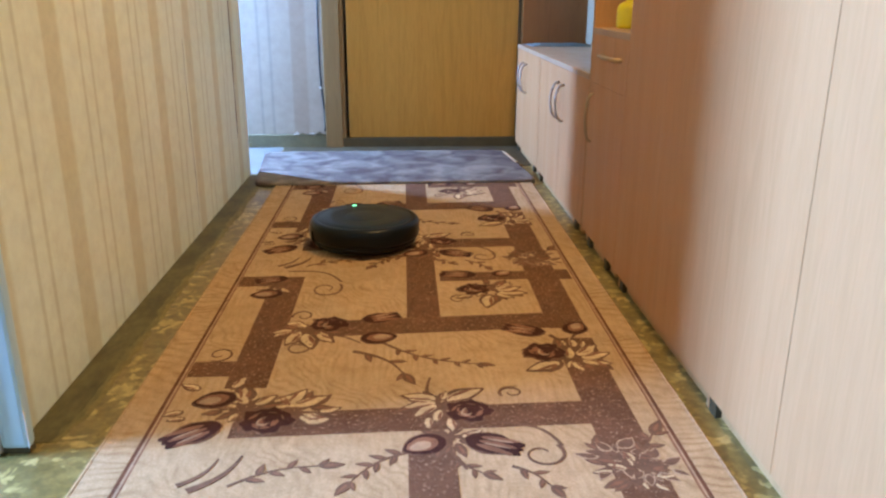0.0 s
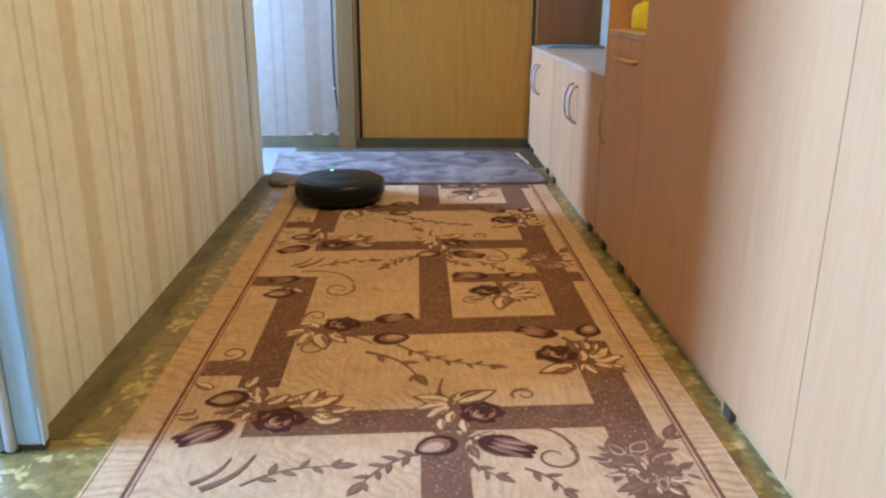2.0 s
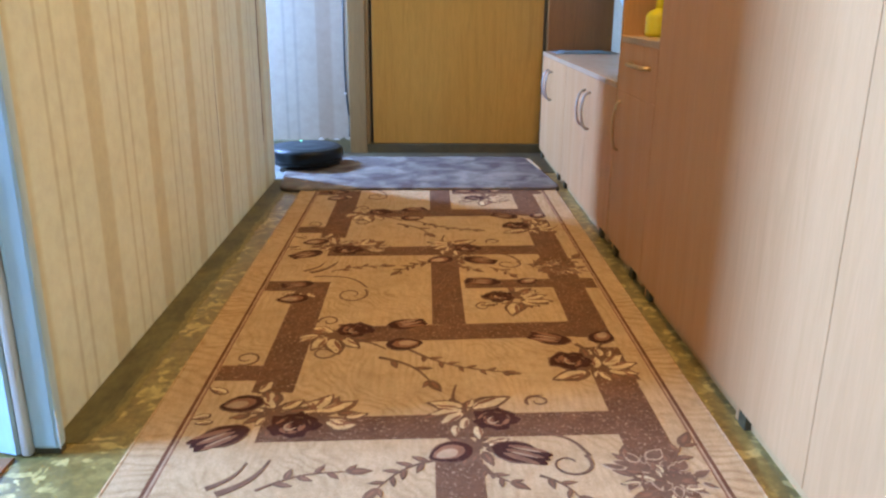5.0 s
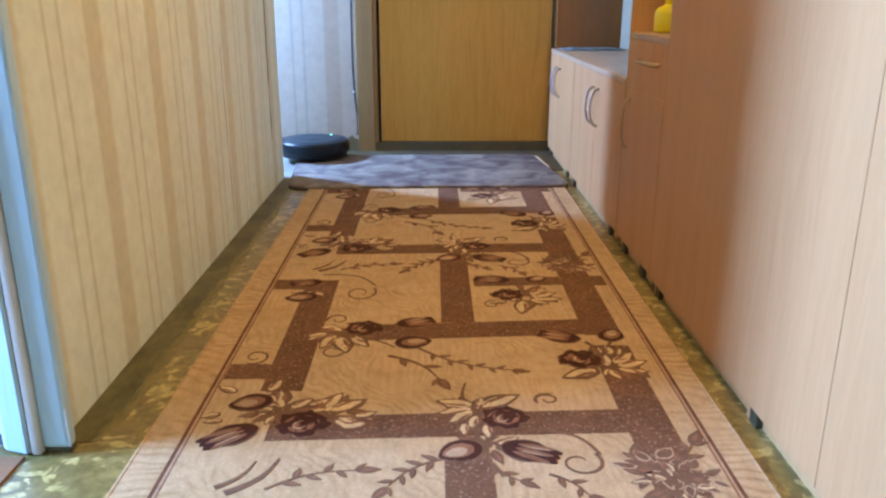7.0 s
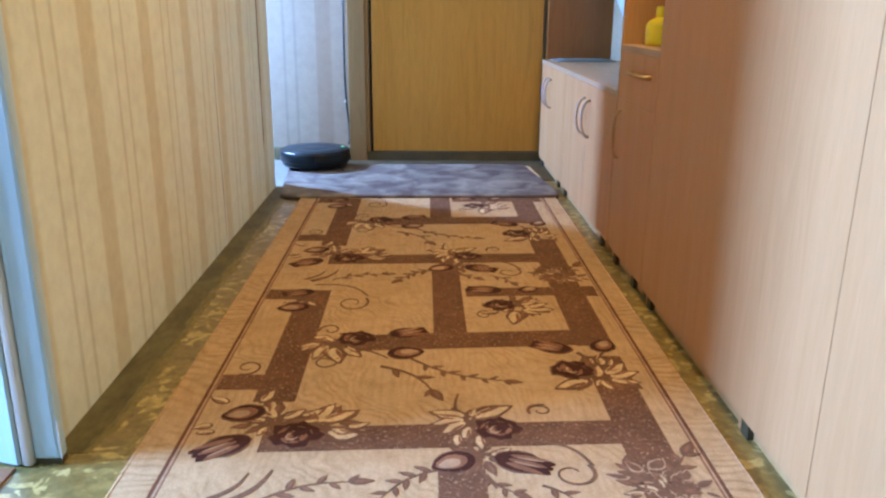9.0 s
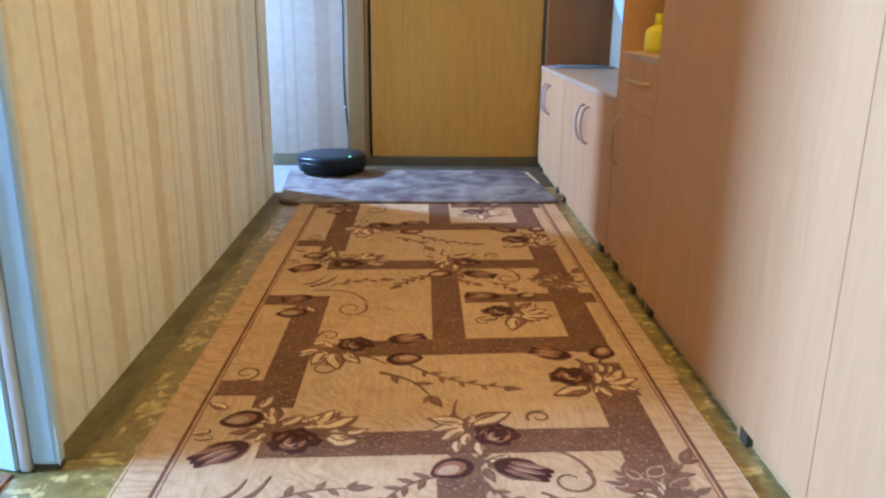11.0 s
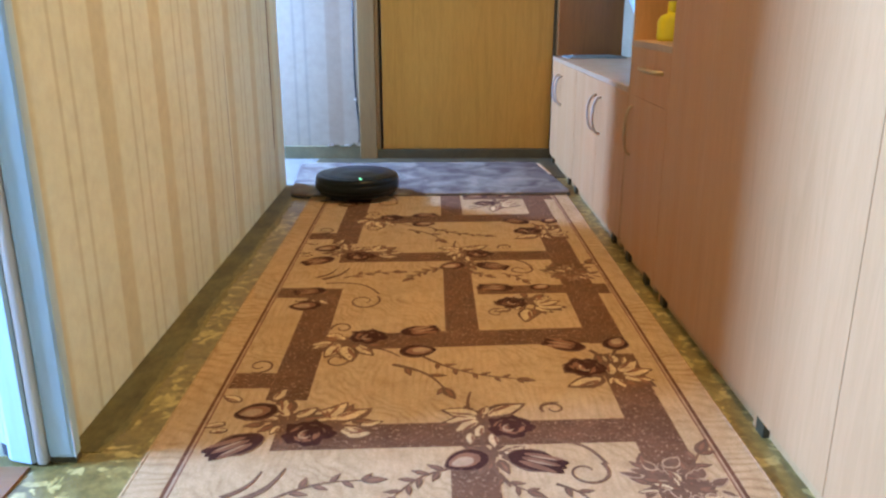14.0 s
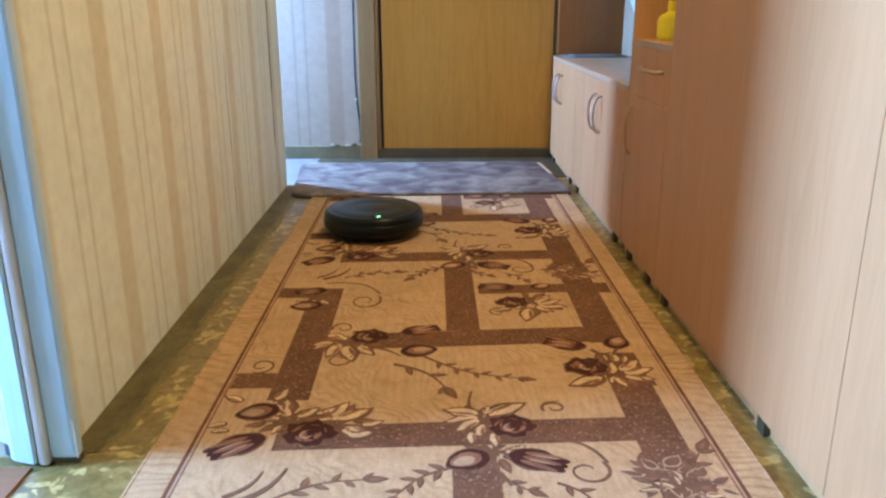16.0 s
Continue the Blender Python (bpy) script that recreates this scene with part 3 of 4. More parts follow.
ward = thing("wardrobe", "tall pale beech wardrobe with plain flush doors", "wardrobe")
part("side_panel", box(FRONT + 0.018, BACK, 1.990, 2.008, 0.045, 2.1, 0.0015), BEECH_X, ward)
part("side_panel", box(FRONT + 0.018, BACK, 0.05, 0.068, 0.045, 2.1, 0.0015), BEECH_X, ward)
part("base_panel", box(FRONT + 0.018, BACK, 0.068, 1.990, 0.045, 0.061), BEECH_X, ward)
part("back_panel", box(BACK - 0.01, BACK, 0.068, 1.990, 0.061, 2.08), BEECH_X, ward)
part("top", box(FRONT, BACK, 0.05, 2.008, 2.082, 2.1, 0.0015), BEECH, ward)
for a, b in ((1.0350, 2.0105), (0.05, 1.0332)):
    part("door", box(FRONT, FRONT + 0.016, a, b, 0.030, 2.078, 0.0012), BEECH, ward)
part("plinth", box(FRONT + 0.0145, FRONT + 0.030, 0.07, 1.98, 0.0, 0.045), BEECH_X, ward)
for y in (1.925, 1.275, 0.62, 0.13):
    leg(ward, FRONT + 0.001, y, 0.0295)
    part("leg_cap", box(FRONT + 0.0008, FRONT + 0.0055, y + 0.017, y + 0.027, 0.004, 0.029, 0.001), BEECH, ward, "pale edge beside the leg")

bottle = thing("bottle", "bright yellow plastic bottle standing in the niche", "bottle", at=(0.677, 2.335, 0.661))
part("body", lathe([(0, 0), (0.034, 0), (0.039, 0.004), (0.040, 0.012), (0.040, 0.052), (0.037, 0.062), (0.030, 0.070), (0.016, 0.076), (0.013, 0.080), (0, 0.080)], 28), YELLOW, bottle, smooth=True)
part("cap", lathe([(0, 0.080), (0.0135, 0.080), (0.0140, 0.084), (0.0135, 0.107), (0.012, 0.109), (0, 0.109)], 20), YELLOW, bottle, smooth=True)

# folded cloth on the far cabinet
bm = bmesh.new()
n = 14
for layer, (z, inset) in enumerate(((0.5225, 0.0), (0.5265, 0.03))):
    grid = [[bm.verts.new((0.625 + inset + (0.28 - 2 * inset) * i / n, 3.79 + inset + (0.20 - 2 * inset) * j / n,
                           z + 0.004 + 0.002 * noise.noise((i * 0.5, j * 0.6, layer * 3.0)))) for j in range(n + 1)] for i in range(n + 1)]
    low = [[bm.verts.new((v.co.x, v.co.y, z)) for v in row] for row in grid]
    for i in range(n):
        for j in range(n):
            bm.faces.new((grid[i][j], grid[i + 1][j], grid[i + 1][j + 1], grid[i][j + 1]))
    for i in range(n):
        bm.faces.new((low[i][0], low[i + 1][0], grid[i + 1][0], grid[i][0]))
        bm.faces.new((low[i][n], grid[i][n], grid[i + 1][n], low[i + 1][n]))
        bm.faces.new((low[0][i], grid[0][i], grid[0][i + 1], low[0][i + 1]))
        bm.faces.new((low[n][i], low[n][i + 1], grid[n][i + 1], grid[n][i]))
tagged(part("folded_cloth", bm, CLOTH_DIM, smooth=True), "folded pale blue cloth lying on the low cabinet", "cloth")

# pale cloth hanging by the wall, its lower corner showing above the low cabinet
bm = bmesh.new()
rows = []
for k in range(13):
    u = k / 12
    z = 0.640 + 0.75 * u
    w = min(0.42, 0.137 + (z - 0.692) / 0.61)
    rows.append([(0.912 - 0.006 * math.sin(9 * u + 5 * s), 3.55 + w * s, z) for s in (0, 0.25, 0.5, 0.75, 1.0)])
front = [[bm.verts.new(p) for p in r] for r in rows]
rear = [[bm.verts.new((p[0] + 0.008, p[1], p[2])) for p in r] for r in rows]
for a, b, c, d in zip(front, front[1:], rear, rear[1:]):
    for i in range(4):
        bm.faces.new((a[i], a[i + 1], b[i + 1], b[i]))
        bm.faces.new((c[i], d[i], d[i + 1], c[i + 1]))
    bm.faces.new((a[0], b[0], d[0], c[0]))
    bm.faces.new((a[4], c[4], d[4], b[4]))
tagged(part("hanging_cloth", bm, CLOTH, smooth=True), "pale blue cloth hanging on the wall above the low cabinet", "cloth")

# dark bag on the board
bm = bmesh.new()
bmesh.ops.create_uvsphere(bm, u_segments=20, v_segments=12, radius=0.5, matrix=Matrix.LocRotScale((0.755, 3.975, 0.955), None, (0.085, 0.06, 0.23)))
bag = tagged(part("bag", bm, CABLE, smooth=True), "small black bag hanging on the brown board", "bag")
part("strap", tube([(0.73, 3.99, 1.01), (0.745, 4.0, 1.16), (0.755, 4.004, 1.24), (0.765, 4.0, 1.16), (0.78, 3.99, 1.01)], 0.005), RUBBER, bag, smooth=True)

# ---- ceiling lamp ----
lamp = thing("ceiling_light", "round warm glowing ceiling light", "lamp", at=(0.52, 1.78, 0))
part("base", lathe([(0, H), (0.13, H), (0.135, H - 0.03), (0.12, H - 0.04), (0, H - 0.04)], 40), WHITE, lamp, smooth=True)
part("diffuser", lathe([(0.118, H - 0.04), (0.116, H - 0.08), (0.09, H - 0.11), (0.05, H - 0.122), (0, H - 0.124)], 40), LAMP, lamp, smooth=True)

# ---- rug at the door ----
rug = thing("doormat", "grey-lilac mottled rug with rounded corners and a dark rubber edge", "rug", at=(-0.02, 3.45, 0), turn=1.2)


def rounded(x0, x1, y0, y1, r, n=6):
    pts = []
    for cx, cy, a0 in ((x1 - r, y1 - r, 0), (x0 + r, y1 - r, 90), (x0 + r, y0 + r, 180), (x1 - r, y0 + r, 270)):
        for k in range(n + 1):
            a = radians(a0 + 90 * k / n)
            pts.append((cx + r * math.cos(a), cy + r * math.sin(a)))
    return pts


CARPET_Z = 0.008


def pad(outline, levels):
    """A soft-edged mat: the outline drawn in by (inset, height) pairs, from the underside to the top."""
    bm = bmesh.new()
    rings = []
    for inset, z in levels:
        rings.append([bm.verts.new((x * (1 - inset / 0.58), y - inset * (1 if y > 0 else -1) * min(1.0, abs(y) / 0.25), z + 0.0012 * noise.noise((x * 5.0, y * 5.0, z)))) for x, y in outline])
    n = len(outline)
    for a, b in zip(rings, rings[1:]):
        for k in range(n):
            bm.faces.new((a[k], a[(k + 1) % n], b[(k + 1) % n], b[k]))
    bm.faces.new(rings[-1])
    return bm


# its short sides lean, and the front edge bows out a little
mat_line = [(x - 0.075 * (y + 0.3), y - 0.022 * (1 - (x / 0.587) ** 2) * (1 if y < 0 else 0)) for x, y in rounded(-0.587, 0.587, -0.285, 0.400, 0.050, 8)]
mat_line = [p for a, b in zip(mat_line, mat_line[1:] + mat_line[:1]) for p in [(a[0] + (b[0] - a[0]) * k / 6, a[1] + (b[1] - a[1]) * k / 6) for k in range(6)]]
part("backing", pad(mat_line, [(0.0, 0.0), (0.0, CARPET_Z + 0.0025)]), RUBBER, rug, "dark rubber backing")
part("cloth_top", pad(mat_line, [(0.003, CARPET_Z + 0.0015), (0.0005, CARPET_Z + 0.004), (0.0015, CARPET_Z + 0.008), (0.005, CARPET_Z + 0.0105), (0.012, CARPET_Z + 0.0115)]), RUG, rug)
part("edge_tape", slab([(0.545, 0.08), (0.557, 0.08), (0.539, 0.335), (0.523, 0.335)], CARPET_Z + 0.010, CARPET_Z + 0.0135), CREAM, rug, "pale frayed edge tape")

# ---- runner carpet ----
Y0, Y1 = -0.75, 3.30
carpet = thing("runner_carpet", "long beige runner carpet with brown bars, tulips and roses", "carpet")
part("field", box(-0.434, 0.479, Y0, Y1, 0.0, CARPET_Z, 0.0015), FIELD, carpet)
for a, b, m in ((-0.508, -0.4485, BORDER), (-0.4485, -0.4415, LINE), (-0.4415, -0.4375, TAN), (-0.4375, -0.434, MID),
                (0.479, 0.4825, MID), (0.4825, 0.4865, TAN), (0.4865, 0.4935, LINE), (0.4935, 0.540, BORDER)):
    part("border_strip", box(a, b, Y0, Y1, 0.0, CARPET_Z - (0.0 if m == BORDER else 0.0004)), m, carpet)
for a, b in ((-0.514, -0.5082), (0.5402, 0.546)):
    part("binding", box(a, b, Y0, Y1, 0.0, CARPET_Z + 0.001, 0.002), BORDER, carpet)

LOW = CARPET_Z - 0.001


def again(y, k):
    """Where a motif at y comes again, k repeats on; the weave is a little stretched along its length."""
    return y + k * (1.062 + 0.065 * min(max(y - 1.2, 0.0), 0.55)) if k > 0 else y + k * 1.09


def inside(y, margin=0.06):
    return Y0 + margin < y < Y1 - margin


LAYER = [0]


def level(h):
    """Height of a tuft layer; each piece a hair different, as hand-cut pile is."""
    LAYER[0] = (LAYER[0] + 7) % 23
    return CARPET_Z + h + 0.000008 * LAYER[0]


def bar_piece(x0, x1, y0, y1, slope=0.0):
    """A bar of the pattern; slope: how far a cross bar climbs along its way."""
    for k in (-1, 0, 1):
        a, b = max(Y0 + 0.03, again(y0, k)), min(Y1 - 0.03, again(y1, k))
        if b - a > 0.02:
            rise = slope * (x1 - x0) / 2
            edge = [(x0, a - rise)] + [(x0 + (x1 - x0) * u / 12, a + rise * (u / 6 - 1) + 0.0012 * noise.noise((u * 1.7, a * 9.0, 1.0))) for u in range(1, 12)] + [(x1, a + rise)]
            edge += [(x1, b + rise)] + [(x1 - (x1 - x0) * u / 12, b + rise * (1 - u / 6) + 0.0012 * noise.noise((u * 1.7, b * 9.0, 5.0))) for u in range(1, 12)] + [(x0, b - rise)]
            part("bar", slab(edge, LOW, level(0.0006)), BAR, carpet)


def almond(length, width, point=1.0, n=26):
    """A pointed oval along x: blunt at the stalk, sharper at the tip, its edge frayed as cut pile is."""
    LAYER[0] = (LAYER[0] + 5) % 23
    pts = []
    for k in range(n):
        a = 2 * math.pi * k / n
        c, s = math.cos(a), math.sin(a)
        fray = 1 + 0.05 * noise.noise((c * 2.3 + LAYER[0], s * 2.3, length * 40)) + 0.05 * noise.noise((c * 6.0, s * 6.0, LAYER[0] * 1.7))
        pts.append((0.5 * length * c * fray, 0.5 * width * s * (1 - 0.35 * point * max(0, c)) * fray))
    return pts


def placed(pts, x, y, turn):
    c, s = math.cos(radians(turn)), math.sin(radians(turn))
    return [(x + c * px - s * py, y + s * px + c * py) for px, py in pts]


def tulip(x, y, length, turn, open_=False):
    """A tulip head: dark cup, chestnut petals with paler streaks; the open ones show a pale heart."""
    c, s = math.cos(radians(turn)), math.sin(radians(turn))
    for k in (-1, 0, 1):
        yy = again(y, k)
        if not inside(yy):
            continue
        w = length * (0.80 if open_ else 0.64)

        def at(u, v, shape, twist=0.0):
            """A petal shape set u along and v across the head."""
            return placed(shape, x + u * length * c - v * w * s, yy + u * length * s + v * w * c, turn + twist)

        part("calyx", slab(at(0, 0, almond(length * 1.06, w * 1.10)), LOW, level(0.0012)), STEM, carpet)
        f = part("tulip", slab(at(0, 0, almond(length, w)), LOW, level(0.0014)), DARK, carpet)
        if open_:
            part("petal", slab(at(0.05, -0.02, almond(length * 0.76, w * 0.66)), LOW, level(0.0017)), MID, f)
            part("heart", slab(at(0.11, 0.02, almond(length * 0.52, w * 0.42)), LOW, level(0.0020)), TAN, f)
            continue
        for v, twist, wide in ((0.27, 7, 0.22), (0.0, 0, 0.24), (-0.27, -7, 0.22)):
            part("petal", slab(at(0.09, v, almond(length * 0.70, w * wide), twist), LOW, level(0.0017)), MID, f)
        for v, twist in ((0.20, 6), (-0.07, 1)):
            part("streak", slab(at(0.10, v, almond(length * 0.50, w * 0.07, 1.0, 12), twist), LOW, level(0.0020)), TAN, f)
        for v in (-0.22, 0.0, 0.22):
            part("tip", slab(at(0.46, v, almond(length * 0.20, w * 0.26, 1.6, 12), 60 * v), LOW, level(0.00137)), DARK, f)


def rose(x, y, size, seed):
    """An open rose: ragged dark disc with chestnut petals to one side of a pale curl."""
    for k in (-1, 0, 1):
        yy = again(y, k)
        if not inside(yy):
            continue
        rnd = random.Random(seed)
        ph = rnd.uniform(0, 6)
        out = [((0.5 + 0.05 * math.sin(3 * a + ph) + 0.04 * math.sin(7 * a + 2 * ph) + 0.025 * math.sin(13 * a + ph)) * size * math.cos(a), (0.46 + 0.05 * math.sin(5 * a + ph) + 0.03 * math.sin(11 * a)) * size * math.sin(a)) for a in (2 * math.pi * i / 60 for i in range(60))]
        part("calyx", slab(placed([(1.09 * a, 1.09 * b) for a, b in out], x, yy, 4), LOW, level(0.0012)), STEM, carpet)
        f = part("rose", slab(placed(out, x, yy, 0), LOW, level(0.0014)), DARK, carpet)
        for i in range(9):
            a = math.radians(rnd.uniform(140, 350))
            r = rnd.uniform(0.16, 0.34) * size
            part("petal", slab(placed(almond(rnd.uniform(0.14, 0.28) * size, rnd.uniform(0.05, 0.08) * size, 0.3, 14), x + r * math.cos(a), yy + 0.9 * r * math.sin(a), math.degrees(a) + rnd.uniform(70, 110)), LOW, level(0.0017)), MID, f)
        for i in range(3):
            a = math.radians(20 + 55 * i)
            part("petal", slab(placed(almond(0.20 * size, 0.04 * size, 0.3, 12), x + 0.33 * size * math.cos(a), yy + 0.3 * size * math.sin(a), math.degrees(a) + 90), LOW, level(0.0017)), STEM, f)
        ring = almond(0.34 * size, 0.25 * size, 0.2, 20)
        hx, hy = x - 0.04 * size, yy - 0.06 * size
        for shrink, dx, dy, h, m in ((1.0, 0.0, 0.0, 0.0019, TAN), (0.80, 0.045, 0.035, 0.0021, DARK), (0.48, -0.02, 0.0, 0.0023, MID), (0.26, 0.03, 0.02, 0.0026, DARK)):
            part("heart", slab(placed([(shrink * a, shrink * b) for a, b in ring], hx + dx * size, hy + dy * size, 20 * ph + 40 * shrink), LOW, level(h)), m, f)


def leaf_piece(x, y, length, turn, width=0.54, pale=True):
    """A leaf from its stalk at (x, y): umber outline, gold blade shaded to one side; "edge": umber blade with a pale outline."""
    for k in (-1, 0, 1):
        yy = again(y, k)
        if not inside(yy, 0.08):
            continue
        cx, cy = x + 0.5 * length * math.cos(radians(turn)), yy + 0.5 * length * math.sin(radians(turn))
        f = part("leaf", slab(placed(almond(length, length * width, 1.8, 18), cx, cy, turn), LOW, level(0.0008)), TAN if pale == "edge" else STEM, carpet)
        if pale == "edge":
            part("blade", slab(placed(almond(length * 0.82, length * width * 0.72, 1.8, 14), cx, cy, turn), LOW, level(0.0010)), STEM, f)
        elif pale:
            ox, oy = -math.sin(radians(turn)) * length * width, math.cos(radians(turn)) * length * width
            part("blade", slab(placed(almond(length * 0.80, length * width * 0.60, 1.8, 16), cx - 0.04 * ox, cy - 0.04 * oy, turn), LOW, level(0.0010)), LEAF, f)
            part("shade", slab(placed(almond(length * 0.62, length * width * 0.20, 1.4, 12), cx + 0.12 * ox, cy + 0.12 * oy, turn + 5), LOW, level(0.00116)), MID, f)
        else:
            part("blade", slab(placed(almond(length * 0.60, length * width * 0.30, 1.8, 12), cx, cy, turn), LOW, level(0.0010)), MID, f)


def ribbon(name, pts, width, material, h=0.0009, taper=0.35):
    """A flat strip of pile along a line, thinning to its end."""
    for k in (-1, 0, 1):
        line = [(x, again(y, k)) for x, y in pts]
        if not all(inside(y, 0.03) for _, y in line):
            continue
        left, right = [], []
        n = len(line)
        for i, (x, y) in enumerate(line):
            a, b = line[max(0, i - 1)], line[min(n - 1, i + 1)]
            d = Vector((b[0] - a[0], b[1] - a[1])).normalized()
            w = 0.5 * width * (1 - (1 - taper) * i / (n - 1))
            left.append((x - d.y * w, y + d.x * w))
            right.append((x + d.y * w, y - d.x * w))
        bm = bmesh.new()
        lo = [[bm.verts.new((*p, LOW)) for p in side] for side in (left, right)]
        hi = [[bm.verts.new((*p, level(h))) for p in side] for side in (left, right)]
        for i in range(n - 1):
            bm.faces.new((hi[0][i], hi[0][i + 1], hi[1][i + 1], hi[1][i]))
            bm.faces.new((lo[0][i], lo[0][i + 1], hi[0][i + 1], hi[0][i]))
            bm.faces.new((lo[1][i], lo[1][i + 1], hi[1][i + 1], hi[1][i]))
        part(name, bm, material, carpet)


def arc(x0, y0, x1, y1, bend, n=12):
    """A bowed line between two places; bend: sideways reach as a share of its length."""
    dx, dy = x1 - x0, y1 - y0
    return [(x0 + dx * u - dy * bend * math.sin(math.pi * u), y0 + dy * u + dx * bend * math.sin(math.pi * u)) for u in (i / (n - 1) for i in range(n))]


def spiral(x, y, radius, start, turns, squeeze=1.0, n=30):
    """A closing scroll round (x, y); start in degrees; turns may be negative."""
    return [(x + radius * (1 - 0.72 * u) * math.cos(radians(start + 360 * turns * u)), y + squeeze * radius * (1 - 0.72 * u) * math.sin(radians(start + 360 * turns * u))) for u in (i / (n - 1) for i in range(n))]


def sprig(x0, y0, x1, y1, bend, leaves, size, width=0.006):
    """A bent twig with small leaves to both sides."""
    line = arc(x0, y0, x1, y1, bend, 16)
    ribbon("stem", line, width, STEM)
    for i in range(leaves):
        j = 3 + int(12 * i / max(1, leaves - 1))
        a, b = line[j - 1], line[min(j, 15)]
        turn = math.degrees(math.atan2(b[1] - a[1], b[0] - a[0]))
        leaf_piece(b[0], b[1], 0.85 * size * (1 - 0.25 * i / leaves), turn + (48 if i % 2 else -48), 0.40, pale=False)
    leaf_piece(x1, y1, size * 1.1, math.degrees(math.atan2(y1 - line[-3][1], x1 - line[-3][0])), 0.45, pale=False)


# bars of the pattern
bar_piece(-0.345, -0.262, 1.40, 2.045)
bar_piece(0.018, 0.099, 1.745, 2.262)
bar_piece(-0.205, 0.357, 1.656, 1.745, 0.06)
bar_piece(0.352, 0.438, 1.668, 2.70)
bar_piece(-0.300, 0.357, 1.226, 1.309, 0.036)
bar_piece(0.4385, 0.474, 2.000, 2.078)
bar_piece(0.110, 0.3515, 2.000, 2.066, 0.04)
bar_piece(-0.432, -0.3455, 1.452, 1.520)
bar_piece(-0.432, -0.3455, 1.975, 2.050)

# flower heads
tulip(-0.364, 1.232, 0.102, 217)
tulip(-0.352, 1.352, 0.080, 198, True)
tulip(-0.047, 1.630, 0.080, 10, True)
tulip(-0.045, 1.745, 0.090, 20)
tulip(0.291, 1.659, 0.094, 156)
tulip(0.412, 1.667, 0.072, 60, True)
tulip(0.165, 1.176, 0.098, -24)
tulip(0.046, 1.178, 0.080, 208, True)
tulip(-0.345, 1.914, 0.080, 190, True)
tulip(-0.348, 2.022, 0.084, 196)
tulip(0.164, 2.048, 0.095, 169)
tulip(0.286, 2.050, 0.062, 30, True)
rose(-0.242, 1.272, 0.094, 3)
rose(0.131, 1.291, 0.084, 4)
rose(0.318, 1.541, 0.090, 5)
rose(0.197, 1.931, 0.078, 6)
rose(-0.166, 1.711, 0.086, 7)

# leaves round the heads
for x, y, length, turn in ((-0.215, 1.325, 0.075, 62), (-0.205, 1.318, 0.085, 32), (-0.20, 1.312, 0.06, 105), (-0.185, 1.285, 0.05, -30), (-0.285, 1.33, 0.07, 128),
                           (-0.30, 1.345, 0.06, 95), (-0.39, 1.395, 0.05, 150), (-0.33, 1.395, 0.06, 70), (-0.40, 1.31, 0.04, 200), (-0.39, 1.285, 0.035, 190),
                           (0.080, 1.335, 0.080, 165), (0.078, 1.325, 0.075, 195), (0.078, 1.318, 0.07, 222), (0.085, 1.335, 0.095, 28), (0.082, 1.30, 0.05, 250),
                           (0.380, 1.515, 0.085, 45), (0.385, 1.505, 0.080, 18), (0.385, 1.495, 0.070, -15), (0.365, 1.50, 0.065, 80), (0.350, 1.49, 0.095, 205), (0.37, 1.49, 0.05, -70),
                           (0.250, 1.915, 0.080, 20), (0.252, 1.905, 0.085, -5), (0.25, 1.925, 0.075, 48), (0.235, 1.89, 0.095, -100), (0.19, 1.885, 0.05, 200), (0.25, 1.90, 0.06, -40),
                           (-0.212, 1.695, 0.055, 160), (-0.225, 1.675, 0.085, 250), (-0.215, 1.665, 0.095, 285), (-0.19, 1.66, 0.07, 310), (-0.225, 1.71, 0.035, 150), (-0.25, 1.67, 0.05, 215)):
    leaf_piece(x, y, length, turn)
leaf_piece(-0.175, 1.265, 0.055, 10, 0.75)
leaf_piece(-0.225, 1.712, 0.045, 175, 0.85)

def cluster(x, y, reach, count, seed, lean=90, spread=170, share=0.5):
    """Loose foliage behind flower heads: short leaves, half of them brown, fanning out."""
    rnd = random.Random(seed)
    for k in (-1, 0, 1):
        if inside(again(y, k), 0.12):
            blot = []
            for i in range(40):
                a = 2 * math.pi * i / 40
                q = reach * (0.34 + 0.15 * math.sin(5 * a + seed) + 0.10 * math.sin(11 * a + 2 * seed))
                blot.append((x + q * math.cos(a), again(y, k) + 0.8 * q * math.sin(a)))
            part("stalk_tuft", slab(blot, LOW, level(0.0007)), STEM, carpet)
    for i in range(count):
        a = lean + spread * (i / max(1, count - 1) - 0.5) * 2 + rnd.uniform(-14, 14)
        d = rnd.uniform(0.15, 0.55) * reach
        leaf_piece(x + d * math.cos(radians(a)), y + d * math.sin(radians(a)), rnd.uniform(0.35, 0.65) * reach, a + rnd.uniform(-25, 25), rnd.uniform(0.40, 0.62), pale=(rnd.random() < share) if share else "edge")


cluster(-0.285, 1.315, 0.095, 15, 21)
cluster(-0.195, 1.300, 0.085, 10, 22, 40, 80)
cluster(0.080, 1.315, 0.090, 14, 23)
cluster(0.375, 1.520, 0.090, 15, 24)
cluster(0.245, 1.935, 0.095, 14, 25)
cluster(-0.215, 1.680, 0.090, 13, 26, 250, 120)
cluster(-0.330, 1.970, 0.070, 8, 27)
cluster(0.090, 1.205, 0.075, 9, 28, 280, 100, 0.2)
cluster(0.375, 1.125, 0.070, 16, 29, share=0)
cluster(0.415, 1.095, 0.070, 14, 30, share=0)
cluster(0.395, 2.170, 0.075, 14, 31, share=0.4)

